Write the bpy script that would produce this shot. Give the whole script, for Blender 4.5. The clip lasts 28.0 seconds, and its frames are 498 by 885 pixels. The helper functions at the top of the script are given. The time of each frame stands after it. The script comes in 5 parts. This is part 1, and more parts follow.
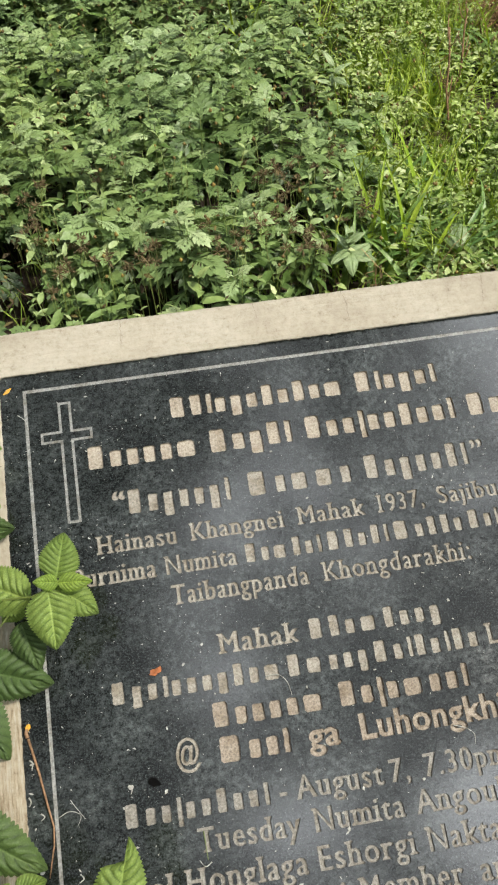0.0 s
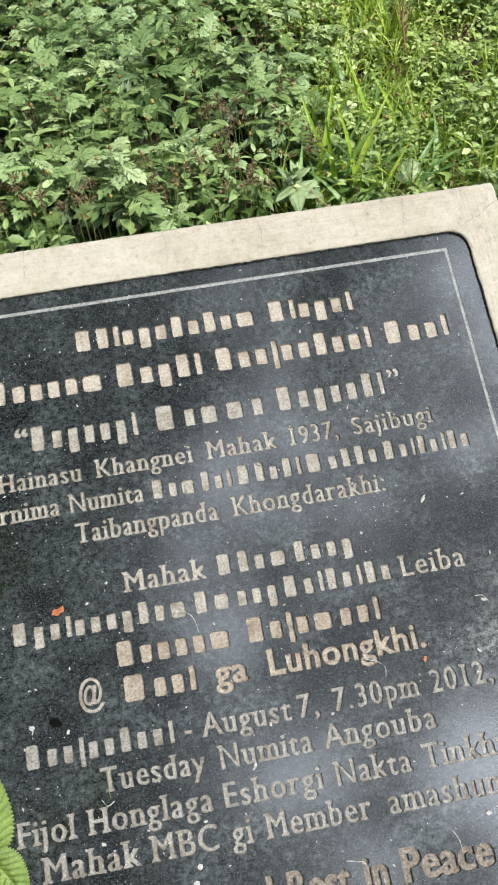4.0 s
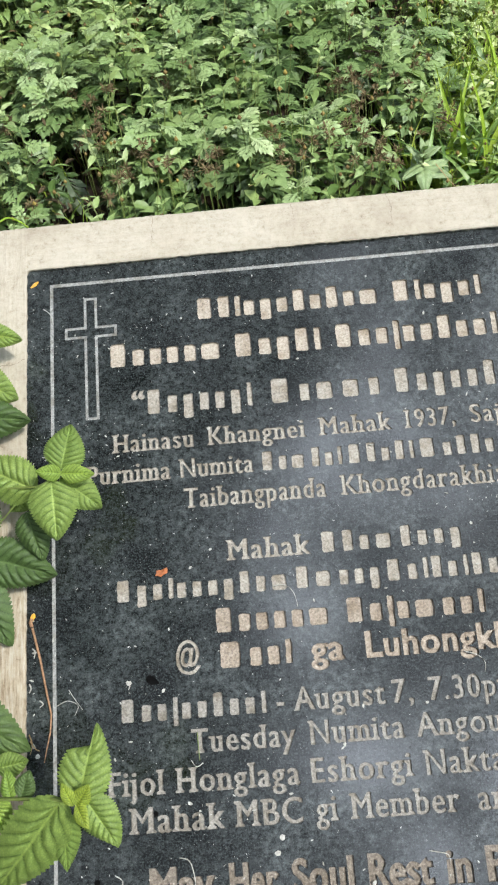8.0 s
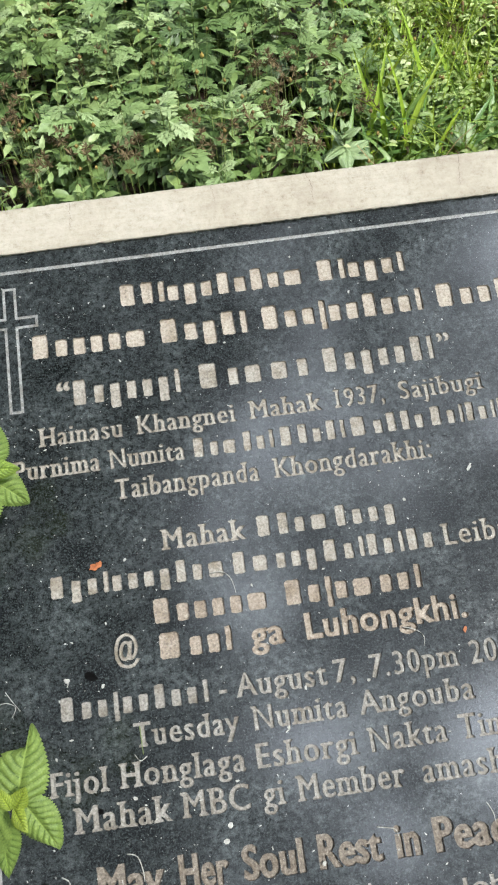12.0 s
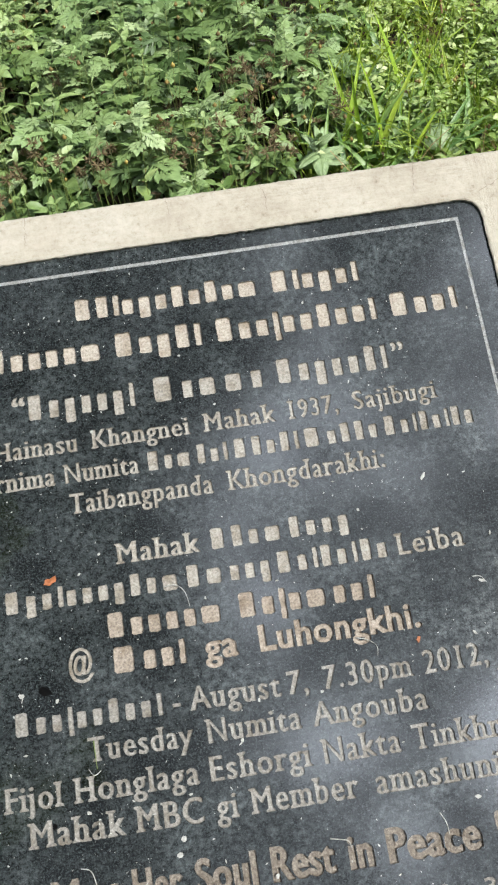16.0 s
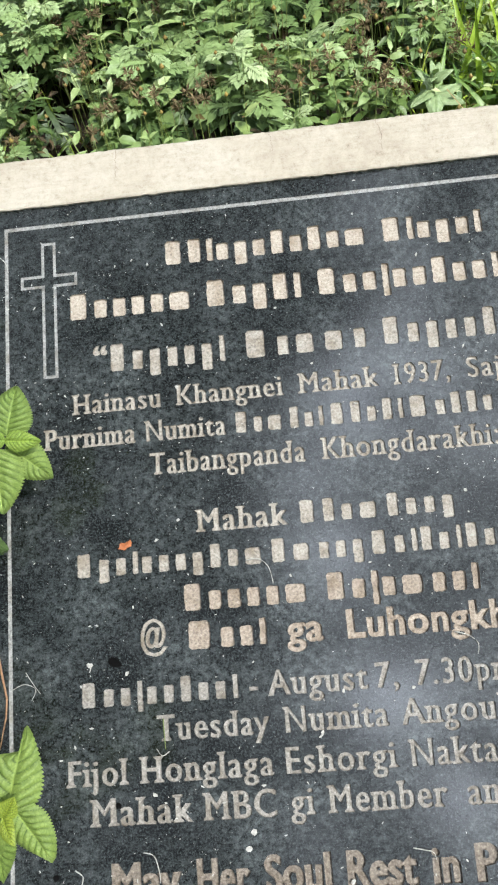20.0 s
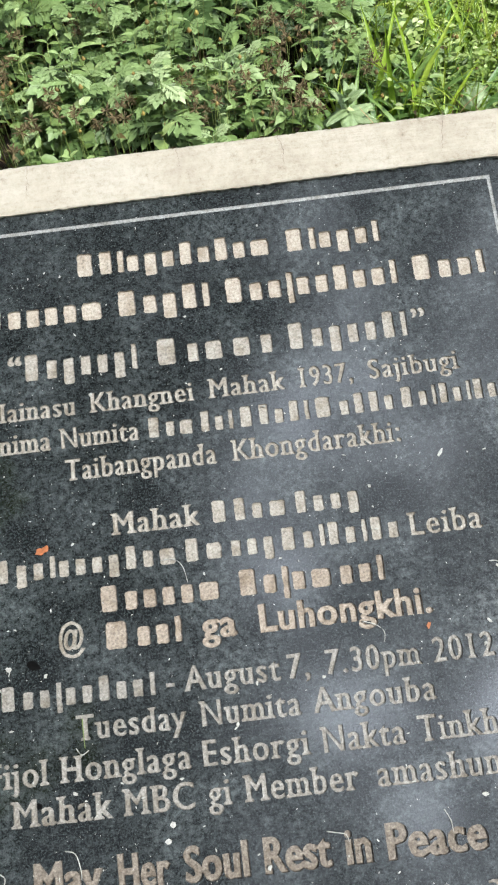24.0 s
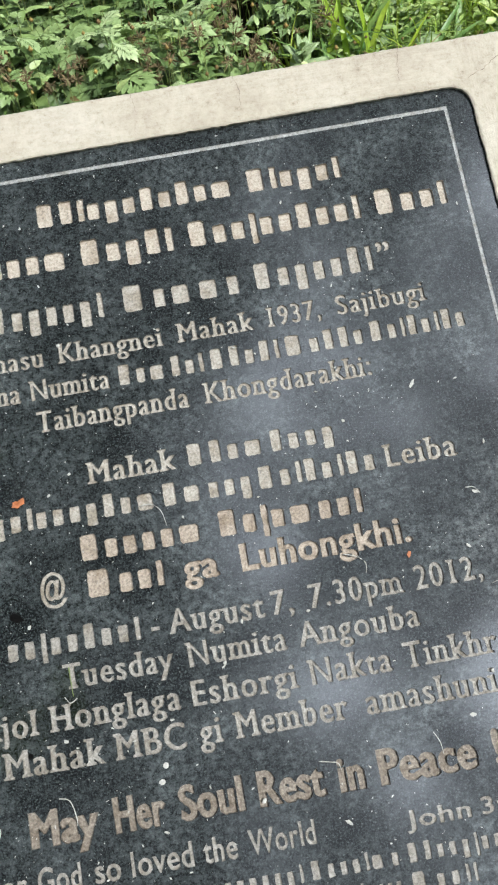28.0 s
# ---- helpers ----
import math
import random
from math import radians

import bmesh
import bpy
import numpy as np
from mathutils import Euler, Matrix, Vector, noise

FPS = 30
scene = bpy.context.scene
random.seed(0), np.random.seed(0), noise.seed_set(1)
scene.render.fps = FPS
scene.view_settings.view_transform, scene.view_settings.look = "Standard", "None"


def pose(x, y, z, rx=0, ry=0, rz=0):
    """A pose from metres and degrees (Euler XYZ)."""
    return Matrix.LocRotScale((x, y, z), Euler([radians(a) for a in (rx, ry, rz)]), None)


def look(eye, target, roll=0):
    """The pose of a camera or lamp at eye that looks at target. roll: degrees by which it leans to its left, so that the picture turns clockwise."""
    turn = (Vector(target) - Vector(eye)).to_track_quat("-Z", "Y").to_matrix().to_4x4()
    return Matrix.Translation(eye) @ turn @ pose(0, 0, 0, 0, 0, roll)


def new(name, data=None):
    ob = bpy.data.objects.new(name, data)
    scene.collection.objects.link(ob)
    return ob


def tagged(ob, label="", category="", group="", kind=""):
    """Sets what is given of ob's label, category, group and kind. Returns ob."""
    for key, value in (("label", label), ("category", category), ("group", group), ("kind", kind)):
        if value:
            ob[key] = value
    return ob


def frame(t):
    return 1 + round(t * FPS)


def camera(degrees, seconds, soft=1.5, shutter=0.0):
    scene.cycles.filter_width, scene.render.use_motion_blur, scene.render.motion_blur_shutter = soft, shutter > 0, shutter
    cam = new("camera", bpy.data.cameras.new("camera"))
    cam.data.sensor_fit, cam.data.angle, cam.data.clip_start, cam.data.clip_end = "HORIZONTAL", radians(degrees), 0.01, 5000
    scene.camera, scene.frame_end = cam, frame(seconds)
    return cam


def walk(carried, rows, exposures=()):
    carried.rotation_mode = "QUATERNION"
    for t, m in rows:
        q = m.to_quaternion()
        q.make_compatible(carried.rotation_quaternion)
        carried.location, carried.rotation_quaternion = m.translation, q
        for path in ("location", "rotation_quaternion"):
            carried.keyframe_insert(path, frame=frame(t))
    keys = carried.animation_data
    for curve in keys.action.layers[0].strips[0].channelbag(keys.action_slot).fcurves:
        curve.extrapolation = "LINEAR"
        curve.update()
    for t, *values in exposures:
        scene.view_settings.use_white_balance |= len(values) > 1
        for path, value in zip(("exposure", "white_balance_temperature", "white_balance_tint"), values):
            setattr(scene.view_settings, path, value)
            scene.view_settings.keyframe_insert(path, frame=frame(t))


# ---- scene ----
cam = camera(32.2, 28.0, soft=2.15)
PATH = [
    (0, (-0.122, -0.423, 0.889), (0.028, 0.264, -0.984), 3.4),
    (0.5, (-0.072, -0.444, 0.884), (-0.049, 0.259, -0.988), -4.8),
    (0.7, (-0.063, -0.46, 0.878), (-0.063, 0.227, -0.991), -6.4),
    (1, (-0.064, -0.464, 0.881), (-0.185, 0.218, -0.995), -16.1),
    (1.5, (-0.07, -0.454, 0.883), (-0.203, 0.23, -0.991), -16.1),
    (2, (-0.073, -0.46, 0.869), (-0.115, 0.199, -1.018), -10.1),
    (2.3, (-0.076, -0.465, 0.87), (-0.083, 0.187, -1.023), -8.5),
    (2.5, (-0.077, -0.472, 0.87), (0.027, 0.155, -1.026), -0.9),
    (3, (-0.037, -0.47, 0.872), (0.189, 0.139, -1.02), 7.9),
    (3.5, (-0.009, -0.445, 0.872), (0.214, 0.19, -1.011), 6.7),
    (4, (-0.037, -0.452, 0.851), (0.116, 0.142, -1.053), 4.3),
    (4.5, (-0.053, -0.45, 0.855), (0.063, 0.14, -1.053), 1.0),
    (6.5, (-0.01, -0.442, 0.848), (-0.04, 0.191, -1.049), -8.3),
    (7, (-0.024, -0.453, 0.853), (-0.122, 0.143, -1.053), -14.2),
    (7.5, (-0.037, -0.453, 0.852), (-0.155, 0.138, -1.055), -15.7),
    (8, (-0.054, -0.452, 0.847), (-0.127, 0.122, -1.068), -11.9),
    (8.5, (-0.079, -0.453, 0.84), (-0.147, 0.094, -1.083), -11.4),
    (8.7, (-0.079, -0.452, 0.841), (-0.142, 0.084, -1.089), -11.0),
    (9, (-0.073, -0.463, 0.83), (-0.048, 0.067, -1.098), -3.2),
    (9.5, (-0.05, -0.458, 0.831), (0.011, 0.053, -1.101), -0.1),
    (10, (-0.035, -0.464, 0.834), (0.017, 0.04, -1.1), -1.4),
    (10.5, (-0.034, -0.457, 0.844), (0.011, 0.051, -1.09), -2.5),
    (11, (-0.034, -0.454, 0.844), (0.051, 0.09, -1.079), 1.2),
    (11.5, (-0.033, -0.455, 0.84), (0.05, 0.085, -1.084), 0.8),
    (12, (-0.046, -0.454, 0.835), (0.018, 0.083, -1.091), -1.1),
    (12.5, (-0.033, -0.453, 0.839), (0.012, 0.078, -1.089), -2.8),
    (14.5, (0.046, -0.464, 0.827), (-0.069, 0.078, -1.094), -18.1),
    (15, (0.031, -0.449, 0.84), (-0.038, 0.1, -1.082), -13.5),
    (15.5, (0.017, -0.455, 0.842), (-0.002, 0.097, -1.08), -10.2),
    (16, (0.009, -0.452, 0.839), (0.056, 0.091, -1.085), -3.8),
    (16.5, (0.008, -0.453, 0.84), (0.099, 0.086, -1.083), -0.0),
    (17, (0.02, -0.45, 0.838), (0.145, 0.083, -1.086), 2.8),
    (17.5, (0.036, -0.444, 0.84), (0.205, 0.106, -1.075), 6.4),
    (18, (0.046, -0.448, 0.838), (0.219, 0.102, -1.077), 6.3),
    (18.5, (0.048, -0.449, 0.84), (0.211, 0.106, -1.075), 5.0),
    (18.8, (0.023, -0.451, 0.817), (0.181, 0.091, -1.119), 4.8),
    (19, (0.017, -0.442, 0.782), (0.085, 0.076, -1.148), -2.9),
    (19.2, (0.005, -0.425, 0.744), (-0.059, 0.01, -1.167), -16.4),
    (19.5, (0.001, -0.42, 0.751), (-0.145, 0.015, -1.196), -24.2),
    (20, (-0.005, -0.418, 0.769), (-0.152, 0.034, -1.174), -22.8),
    (20.5, (-0.02, -0.422, 0.783), (-0.1, 0.065, -1.156), -14.5),
    (21, (-0.023, -0.429, 0.789), (-0.06, 0.077, -1.146), -9.7),
    (21.5, (-0.018, -0.432, 0.794), (-0.014, 0.095, -1.136), -5.6),
    (22, (0.003, -0.431, 0.791), (0.048, 0.094, -1.138), -2.5),
    (22.5, (0.042, -0.438, 0.792), (0.151, 0.08, -1.136), 2.9),
    (24.5, (0.016, -0.445, 0.787), (-0.03, 0.032, -1.155), -11.9),
    (24.7, (0.012, -0.45, 0.787), (-0.012, 0.043, -1.153), -9.5),
    (25, (0.026, -0.449, 0.791), (0.057, 0.026, -1.151), -3.5),
    (25.2, (0.031, -0.451, 0.787), (0.149, 0.001, -1.153), 5.8),
    (25.5, (0.032, -0.463, 0.788), (0.198, -0.018, -1.155), 10.2),
    (26, (0.024, -0.465, 0.794), (0.212, -0.023, -1.148), 11.9),
    (26.5, (-0.002, -0.465, 0.787), (0.18, -0.026, -1.156), 11.0),
    (26.8, (-0.023, -0.464, 0.781), (0.087, -0.02, -1.159), 3.3),
    (27, (-0.025, -0.468, 0.784), (0.051, -0.01, -1.161), 0.1),
    (27.5, (-0.024, -0.479, 0.782), (0.032, -0.025, -1.165), -2.0),
    (28, (0.023, -0.478, 0.779), (0.055, -0.044, -1.173), -5.9),
]
TILT = 25.0
SLAB = pose(0, 0, 0.45, TILT, 0, 0)  # the plaque's own frame: x along its top, y up the slope, z off its face
EXPOSURES = [(0, -0.14, 6920, 9.5), (1, -0.23, 6920, 9), (2, -0.20, 6870, 9.5), (3, -0.21, 6700, 10), (3.6, 0.04, 6500, 10.5), (4, 0.13, 6400, 11), (12, 0.09, 6300, 10), (18, 0.10, 6350, 11), (20, 0.24, 6300, 11), (22, 0.33, 6300, 11), (25, 0.15, 6250, 10.5), (28, 0.10, 6250, 10)]
walk(cam, [(t, SLAB @ look(eye, target, roll)) for t, eye, target, roll in PATH], EXPOSURES)

# ---- light ----
SUN_EL, SUN_AZ = radians(54), radians(130)  # height, and turn clockwise from +y
world = bpy.data.worlds.new("sky")
scene.world = world
world.use_nodes = True
wn, wl = world.node_tree.nodes, world.node_tree.links
wn.clear()
sky = wn.new("ShaderNodeTexSky")
sky.sky_type, sky.sun_disc = "NISHITA", False
sky.sun_elevation, sky.sun_rotation = SUN_EL, SUN_AZ
sky.air_density, sky.dust_density = 1.0, 2.0
wc = wn.new("ShaderNodeTexCoord")
cl = wn.new("ShaderNodeTexNoise")
cl.noise_dimensions = "4D"
cl.inputs["W"].default_value = 7.4
cl.inputs["Scale"].default_value, cl.inputs["Detail"].default_value, cl.inputs["Roughness"].default_value = 5.0, 7.0, 0.62
cl.inputs["Distortion"].default_value = 0.5
cr = wn.new("ShaderNodeValToRGB")
ce = cr.color_ramp.elements
ce.new(0.5)
for el, at, c in zip(ce, (0.44, 0.54, 0.68), ((0.12, 0.13, 0.145), (0.35, 0.375, 0.405), (1.42, 1.53, 1.69))):
    el.position, el.color = at, (*c, 1)
cg = wn.new("ShaderNodeMixRGB")
cg.blend_type = "MULTIPLY"
cg.inputs[0].default_value, cg.inputs[2].default_value = 1.0, (18, 18, 18, 1)
glow_dot = wn.new("ShaderNodeVectorMath")  # haze grows brighter towards the sun
glow_dot.operation = "DOT_PRODUCT"
glow_dot.inputs[1].default_value = (math.sin(SUN_AZ) * math.cos(SUN_EL), math.cos(SUN_AZ) * math.cos(SUN_EL), math.sin(SUN_EL))
glow = wn.new("ShaderNodeMapRange")
for key, value in (("From Min", 0.80), ("From Max", 1.0), ("To Min", 0.28), ("To Max", 7.0)):
    glow.inputs[key].default_value = value
gm = wn.new("ShaderNodeVectorMath")
gm.operation = "SCALE"
cm = wn.new("ShaderNodeMixRGB")
cm.inputs[0].default_value = 0.85
bg = wn.new("ShaderNodeBackground")
bg.inputs[1].default_value = 0.09
wo = wn.new("ShaderNodeOutputWorld")
drift = wn.new("ShaderNodeMapping")  # which part of the cloud field stands overhead
drift.inputs["Location"].default_value = (-0.15, 0.44, 0.10)
wl.new(wc.outputs["Generated"], drift.inputs["Vector"])
wl.new(drift.outputs[0], cl.inputs["Vector"])
wisp = wn.new("ShaderNodeTexNoise")
wisp.inputs["Scale"].default_value, wisp.inputs["Detail"].default_value, wisp.inputs["Roughness"].default_value = 17.0, 7.0, 0.65
wisp.inputs["Distortion"].default_value = 0.9
wsum = wn.new("ShaderNodeMath")
wsum.operation = "MULTIPLY_ADD"
wsum.inputs[1].default_value, wsum.inputs[2].default_value = 0.9, -0.45
wadd = wn.new("ShaderNodeMath")
wl.new(drift.outputs[0], wisp.inputs["Vector"])
wl.new(wisp.outputs["Fac"], wsum.inputs[0])
wl.new(wsum.outputs[0], wadd.inputs[0])
wl.new(cl.outputs["Fac"], wadd.inputs[1])
wl.new(wadd.outputs[0], cr.inputs[0])
wl.new(cr.outputs[0], cg.inputs[1])
wl.new(wc.outputs["Generated"], glow_dot.inputs[0])
wl.new(glow_dot.outputs["Value"], glow.inputs["Value"])
wl.new(cg.outputs[0], gm.inputs[0])
wl.new(glow.outputs[0], gm.inputs["Scale"])
wl.new(gm.outputs[0], cm.inputs[2])
wl.new(sky.outputs[0], cm.inputs[1])
wl.new(cm.outputs[0], bg.inputs[0])
wl.new(bg.outputs[0], wo.inputs[0])

sun = new("sun", bpy.data.lights.new("sun", "SUN"))
sun.data.energy, sun.data.angle, sun.data.color = 4.0, radians(5), (1.0, 0.95, 0.85)
sun.matrix_world = look((4 * math.sin(SUN_AZ), 4 * math.cos(SUN_AZ), 4 * math.tan(SUN_EL)), (0, 0, 0))


# ---- materials ----
def material(name):
    m = bpy.data.materials.new(name)
    m.use_nodes = True
    n, l = m.node_tree.nodes, m.node_tree.links
    return m, n, l, n["Principled BSDF"], n["Material Output"]


def ramp(n, stops):
    r = n.new("ShaderNodeValToRGB")
    e = r.color_ramp.elements
    while len(e) < len(stops):
        e.new(0.5)
    for k, (p, c) in zip(e, stops):
        k.position, k.color = p, (*c, 1)
    return r


def noise_node(n, l, scale, detail=4.0, rough=0.55, stretch=None):
    t = n.new("ShaderNodeTexNoise")
    t.inputs["Scale"].default_value, t.inputs["Detail"].default_value, t.inputs["Roughness"].default_value = scale, detail, rough
    c = n.new("ShaderNodeTexCoord")
    out = c.outputs["Object"]
    if stretch:
        mp = n.new("ShaderNodeMapping")
        mp.inputs["Scale"].default_value = stretch
        l.new(out, mp.inputs["Vector"])
        out = mp.outputs[0]
    l.new(out, t.inputs["Vector"])
    return t


def mix(n, l, fac, a, b, mode="MIX"):
    m = n.new("ShaderNodeMixRGB")
    m.blend_type = mode
    for k, v in zip(m.inputs, (fac, a, b)):
        if isinstance(v, (int, float)):
            k.default_value = v
        elif isinstance(v, tuple):
            k.default_value = (*v, 1)
        else:
            l.new(v, k)
    return m.outputs[0]


def bump(n, l, height, strength, distance, target):
    b = n.new("ShaderNodeBump")
    b.inputs["Strength"].default_value, b.inputs["Distance"].default_value = strength, distance
    l.new(height, b.inputs["Height"])
    l.new(b.outputs[0], target.inputs["Normal"])


def granite():
    """Polished black stone: fine dark and pale crystals under a thin uneven film of dust."""
    m, n, l, p, o = material("black_granite")
    grain = noise_node(n, l, 520, 4, 0.75)
    g = ramp(n, [(0.38, (0.0012, 0.0016, 0.0016)), (0.52, (0.006, 0.0075, 0.0075)), (0.63, (0.045, 0.054, 0.052)), (0.74, (0.15, 0.17, 0.165))])
    l.new(grain.outputs["Fac"], g.inputs[0])
    cloud = noise_node(n, l, 15, 8, 0.66)
    c = ramp(n, [(0.38, (0.08, 0.08, 0.08)), (0.51, (0.42, 0.42, 0.42)), (0.66, (1, 1, 1))])
    l.new(cloud.outputs["Fac"], c.inputs[0])
    mottle = noise_node(n, l, 150, 10, 0.84)
    f = ramp(n, [(0.38, (0.02, 0.02, 0.02)), (0.47, (0.14, 0.14, 0.14)), (0.55, (0.52, 0.52, 0.52)), (0.64, (1.0, 1.0, 1.0))])
    l.new(mottle.outputs["Fac"], f.inputs[0])
    dd = mix(n, l, 1.0, c.outputs[0], f.outputs[0], "MULTIPLY")
    l.new(mix(n, l, dd, g.outputs[0], (0.126, 0.146, 0.147)), p.inputs["Base Color"])
    r = ramp(n, [(0.0, (0.06, 0.06, 0.06)), (0.35, (0.12, 0.12, 0.12)), (1.0, (0.30, 0.30, 0.30))])
    l.new(dd, r.inputs[0])
    l.new(r.outputs[0], p.inputs["Roughness"])
    p.inputs["Specular IOR Level"].default_value = 0.50
    bump(n, l, grain.outputs["Fac"], 0.05, 0.0006, p)
    return m


def letter_paint(name, a, b):
    """Paint in a rough-cut recess: gritty, thin in places, with brown patches that paint in the shading of its uneven
    floor.
    """
    m, n, l, p, o = material(name)
    t = noise_node(n, l, 420, 5, 0.75)
    r = ramp(n, [(0.33, tuple(0.45 * v for v in a)), (0.5, a), (0.68, b)])
    l.new(t.outputs["Fac"], r.inputs[0])
    w = noise_node(n, l, 55, 6, 0.7)
    # darker brown stops stand for shading on the rough floor
    wr = ramp(n, [(0.34, (0.62, 0.57, 0.50)), (0.50, (0.94, 0.92, 0.90)), (0.64, (1.06, 1.06, 1.05))])
    l.new(w.outputs["Fac"], wr.inputs[0])
    l.new(mix(n, l, 1.0, r.outputs[0], wr.outputs[0], "MULTIPLY"), p.inputs["Base Color"])
    p.inputs["Roughness"].default_value = 0.8
    h = mix(n, l, 0.55, t.outputs["Fac"], noise_node(n, l, 210, 4, 0.6).outputs["Fac"])
    bump(n, l, h, 0.9, 0.0016, p)
    return m


def concrete():
    m, n, l, p, o = material("cream_concrete")
    a = noise_node(n, l, 9, 6, 0.65)
    r = ramp(n, [(0.3, (0.355, 0.315, 0.246)), (0.5, (0.436, 0.399, 0.320)), (0.7, (0.480, 0.450, 0.374))])
    l.new(a.outputs["Fac"], r.inputs[0])
    pit = noise_node(n, l, 120, 8, 0.8)
    pr = ramp(n, [(0.30, (0.52, 0.48, 0.42)), (0.41, (0.90, 0.885, 0.86)), (0.50, (1.0, 1.0, 1.0)), (0.64, (1.10, 1.10, 1.10))])
    l.new(pit.outputs["Fac"], pr.inputs[0])
    down = noise_node(n, l, 30, 4, 0.6, stretch=(9, 0.8, 1))
    along = noise_node(n, l, 30, 4, 0.6, stretch=(0.6, 6, 1))
    co, sep = n.new("ShaderNodeTexCoord"), n.new("ShaderNodeSeparateXYZ")
    l.new(co.outputs["Object"], sep.inputs[0])
    far, edge = n.new("ShaderNodeMath"), n.new("ShaderNodeMath")
    far.operation, edge.operation = "ABSOLUTE", "GREATER_THAN"
    edge.inputs[1].default_value = 0.3165
    l.new(sep.outputs["X"], far.inputs[0])
    l.new(far.outputs[0], edge.inputs[0])
    brush = mix(n, l, edge.outputs[0], along.outputs["Fac"], down.outputs["Fac"])
    br = ramp(n, [(0.3, (0.80, 0.78, 0.75)), (0.56, (1, 1, 1))])
    l.new(brush, br.inputs[0])
    c = mix(n, l, 1.0, r.outputs[0], pr.outputs[0], "MULTIPLY")
    c = mix(n, l, 0.35, c, br.outputs[0], "MULTIPLY")
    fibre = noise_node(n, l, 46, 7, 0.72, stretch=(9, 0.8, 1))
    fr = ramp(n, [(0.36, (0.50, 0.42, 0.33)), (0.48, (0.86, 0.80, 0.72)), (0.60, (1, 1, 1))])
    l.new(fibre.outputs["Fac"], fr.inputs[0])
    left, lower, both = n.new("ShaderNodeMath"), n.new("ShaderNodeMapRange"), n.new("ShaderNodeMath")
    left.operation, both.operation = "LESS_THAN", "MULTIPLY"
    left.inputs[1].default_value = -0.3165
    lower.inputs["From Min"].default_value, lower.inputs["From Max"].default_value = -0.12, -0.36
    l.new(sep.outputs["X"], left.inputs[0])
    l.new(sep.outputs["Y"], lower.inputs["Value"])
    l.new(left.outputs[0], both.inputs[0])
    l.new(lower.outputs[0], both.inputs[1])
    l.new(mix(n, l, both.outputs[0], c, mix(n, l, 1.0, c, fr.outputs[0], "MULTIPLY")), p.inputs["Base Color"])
    p.inputs["Roughness"].default_value = 0.85
    h = mix(n, l, 0.5, pit.outputs["Fac"], brush)
    bump(n, l, h, 0.85, 0.003, p)
    return m


def plain(name, colour, rough=0.7, scale=200, spread=0.35):
    m, n, l, p, o = material(name)
    t = noise_node(n, l, scale, 4, 0.6)
    r = ramp(n, [(0.3, tuple(v * (1 - spread) for v in colour)), (0.7, tuple(min(1, v * (1 + spread)) for v in colour))])
    l.new(t.outputs["Fac"], r.inputs[0])
    l.new(r.outputs[0], p.inputs["Base Color"])
    p.inputs["Roughness"].default_value = rough
    return m


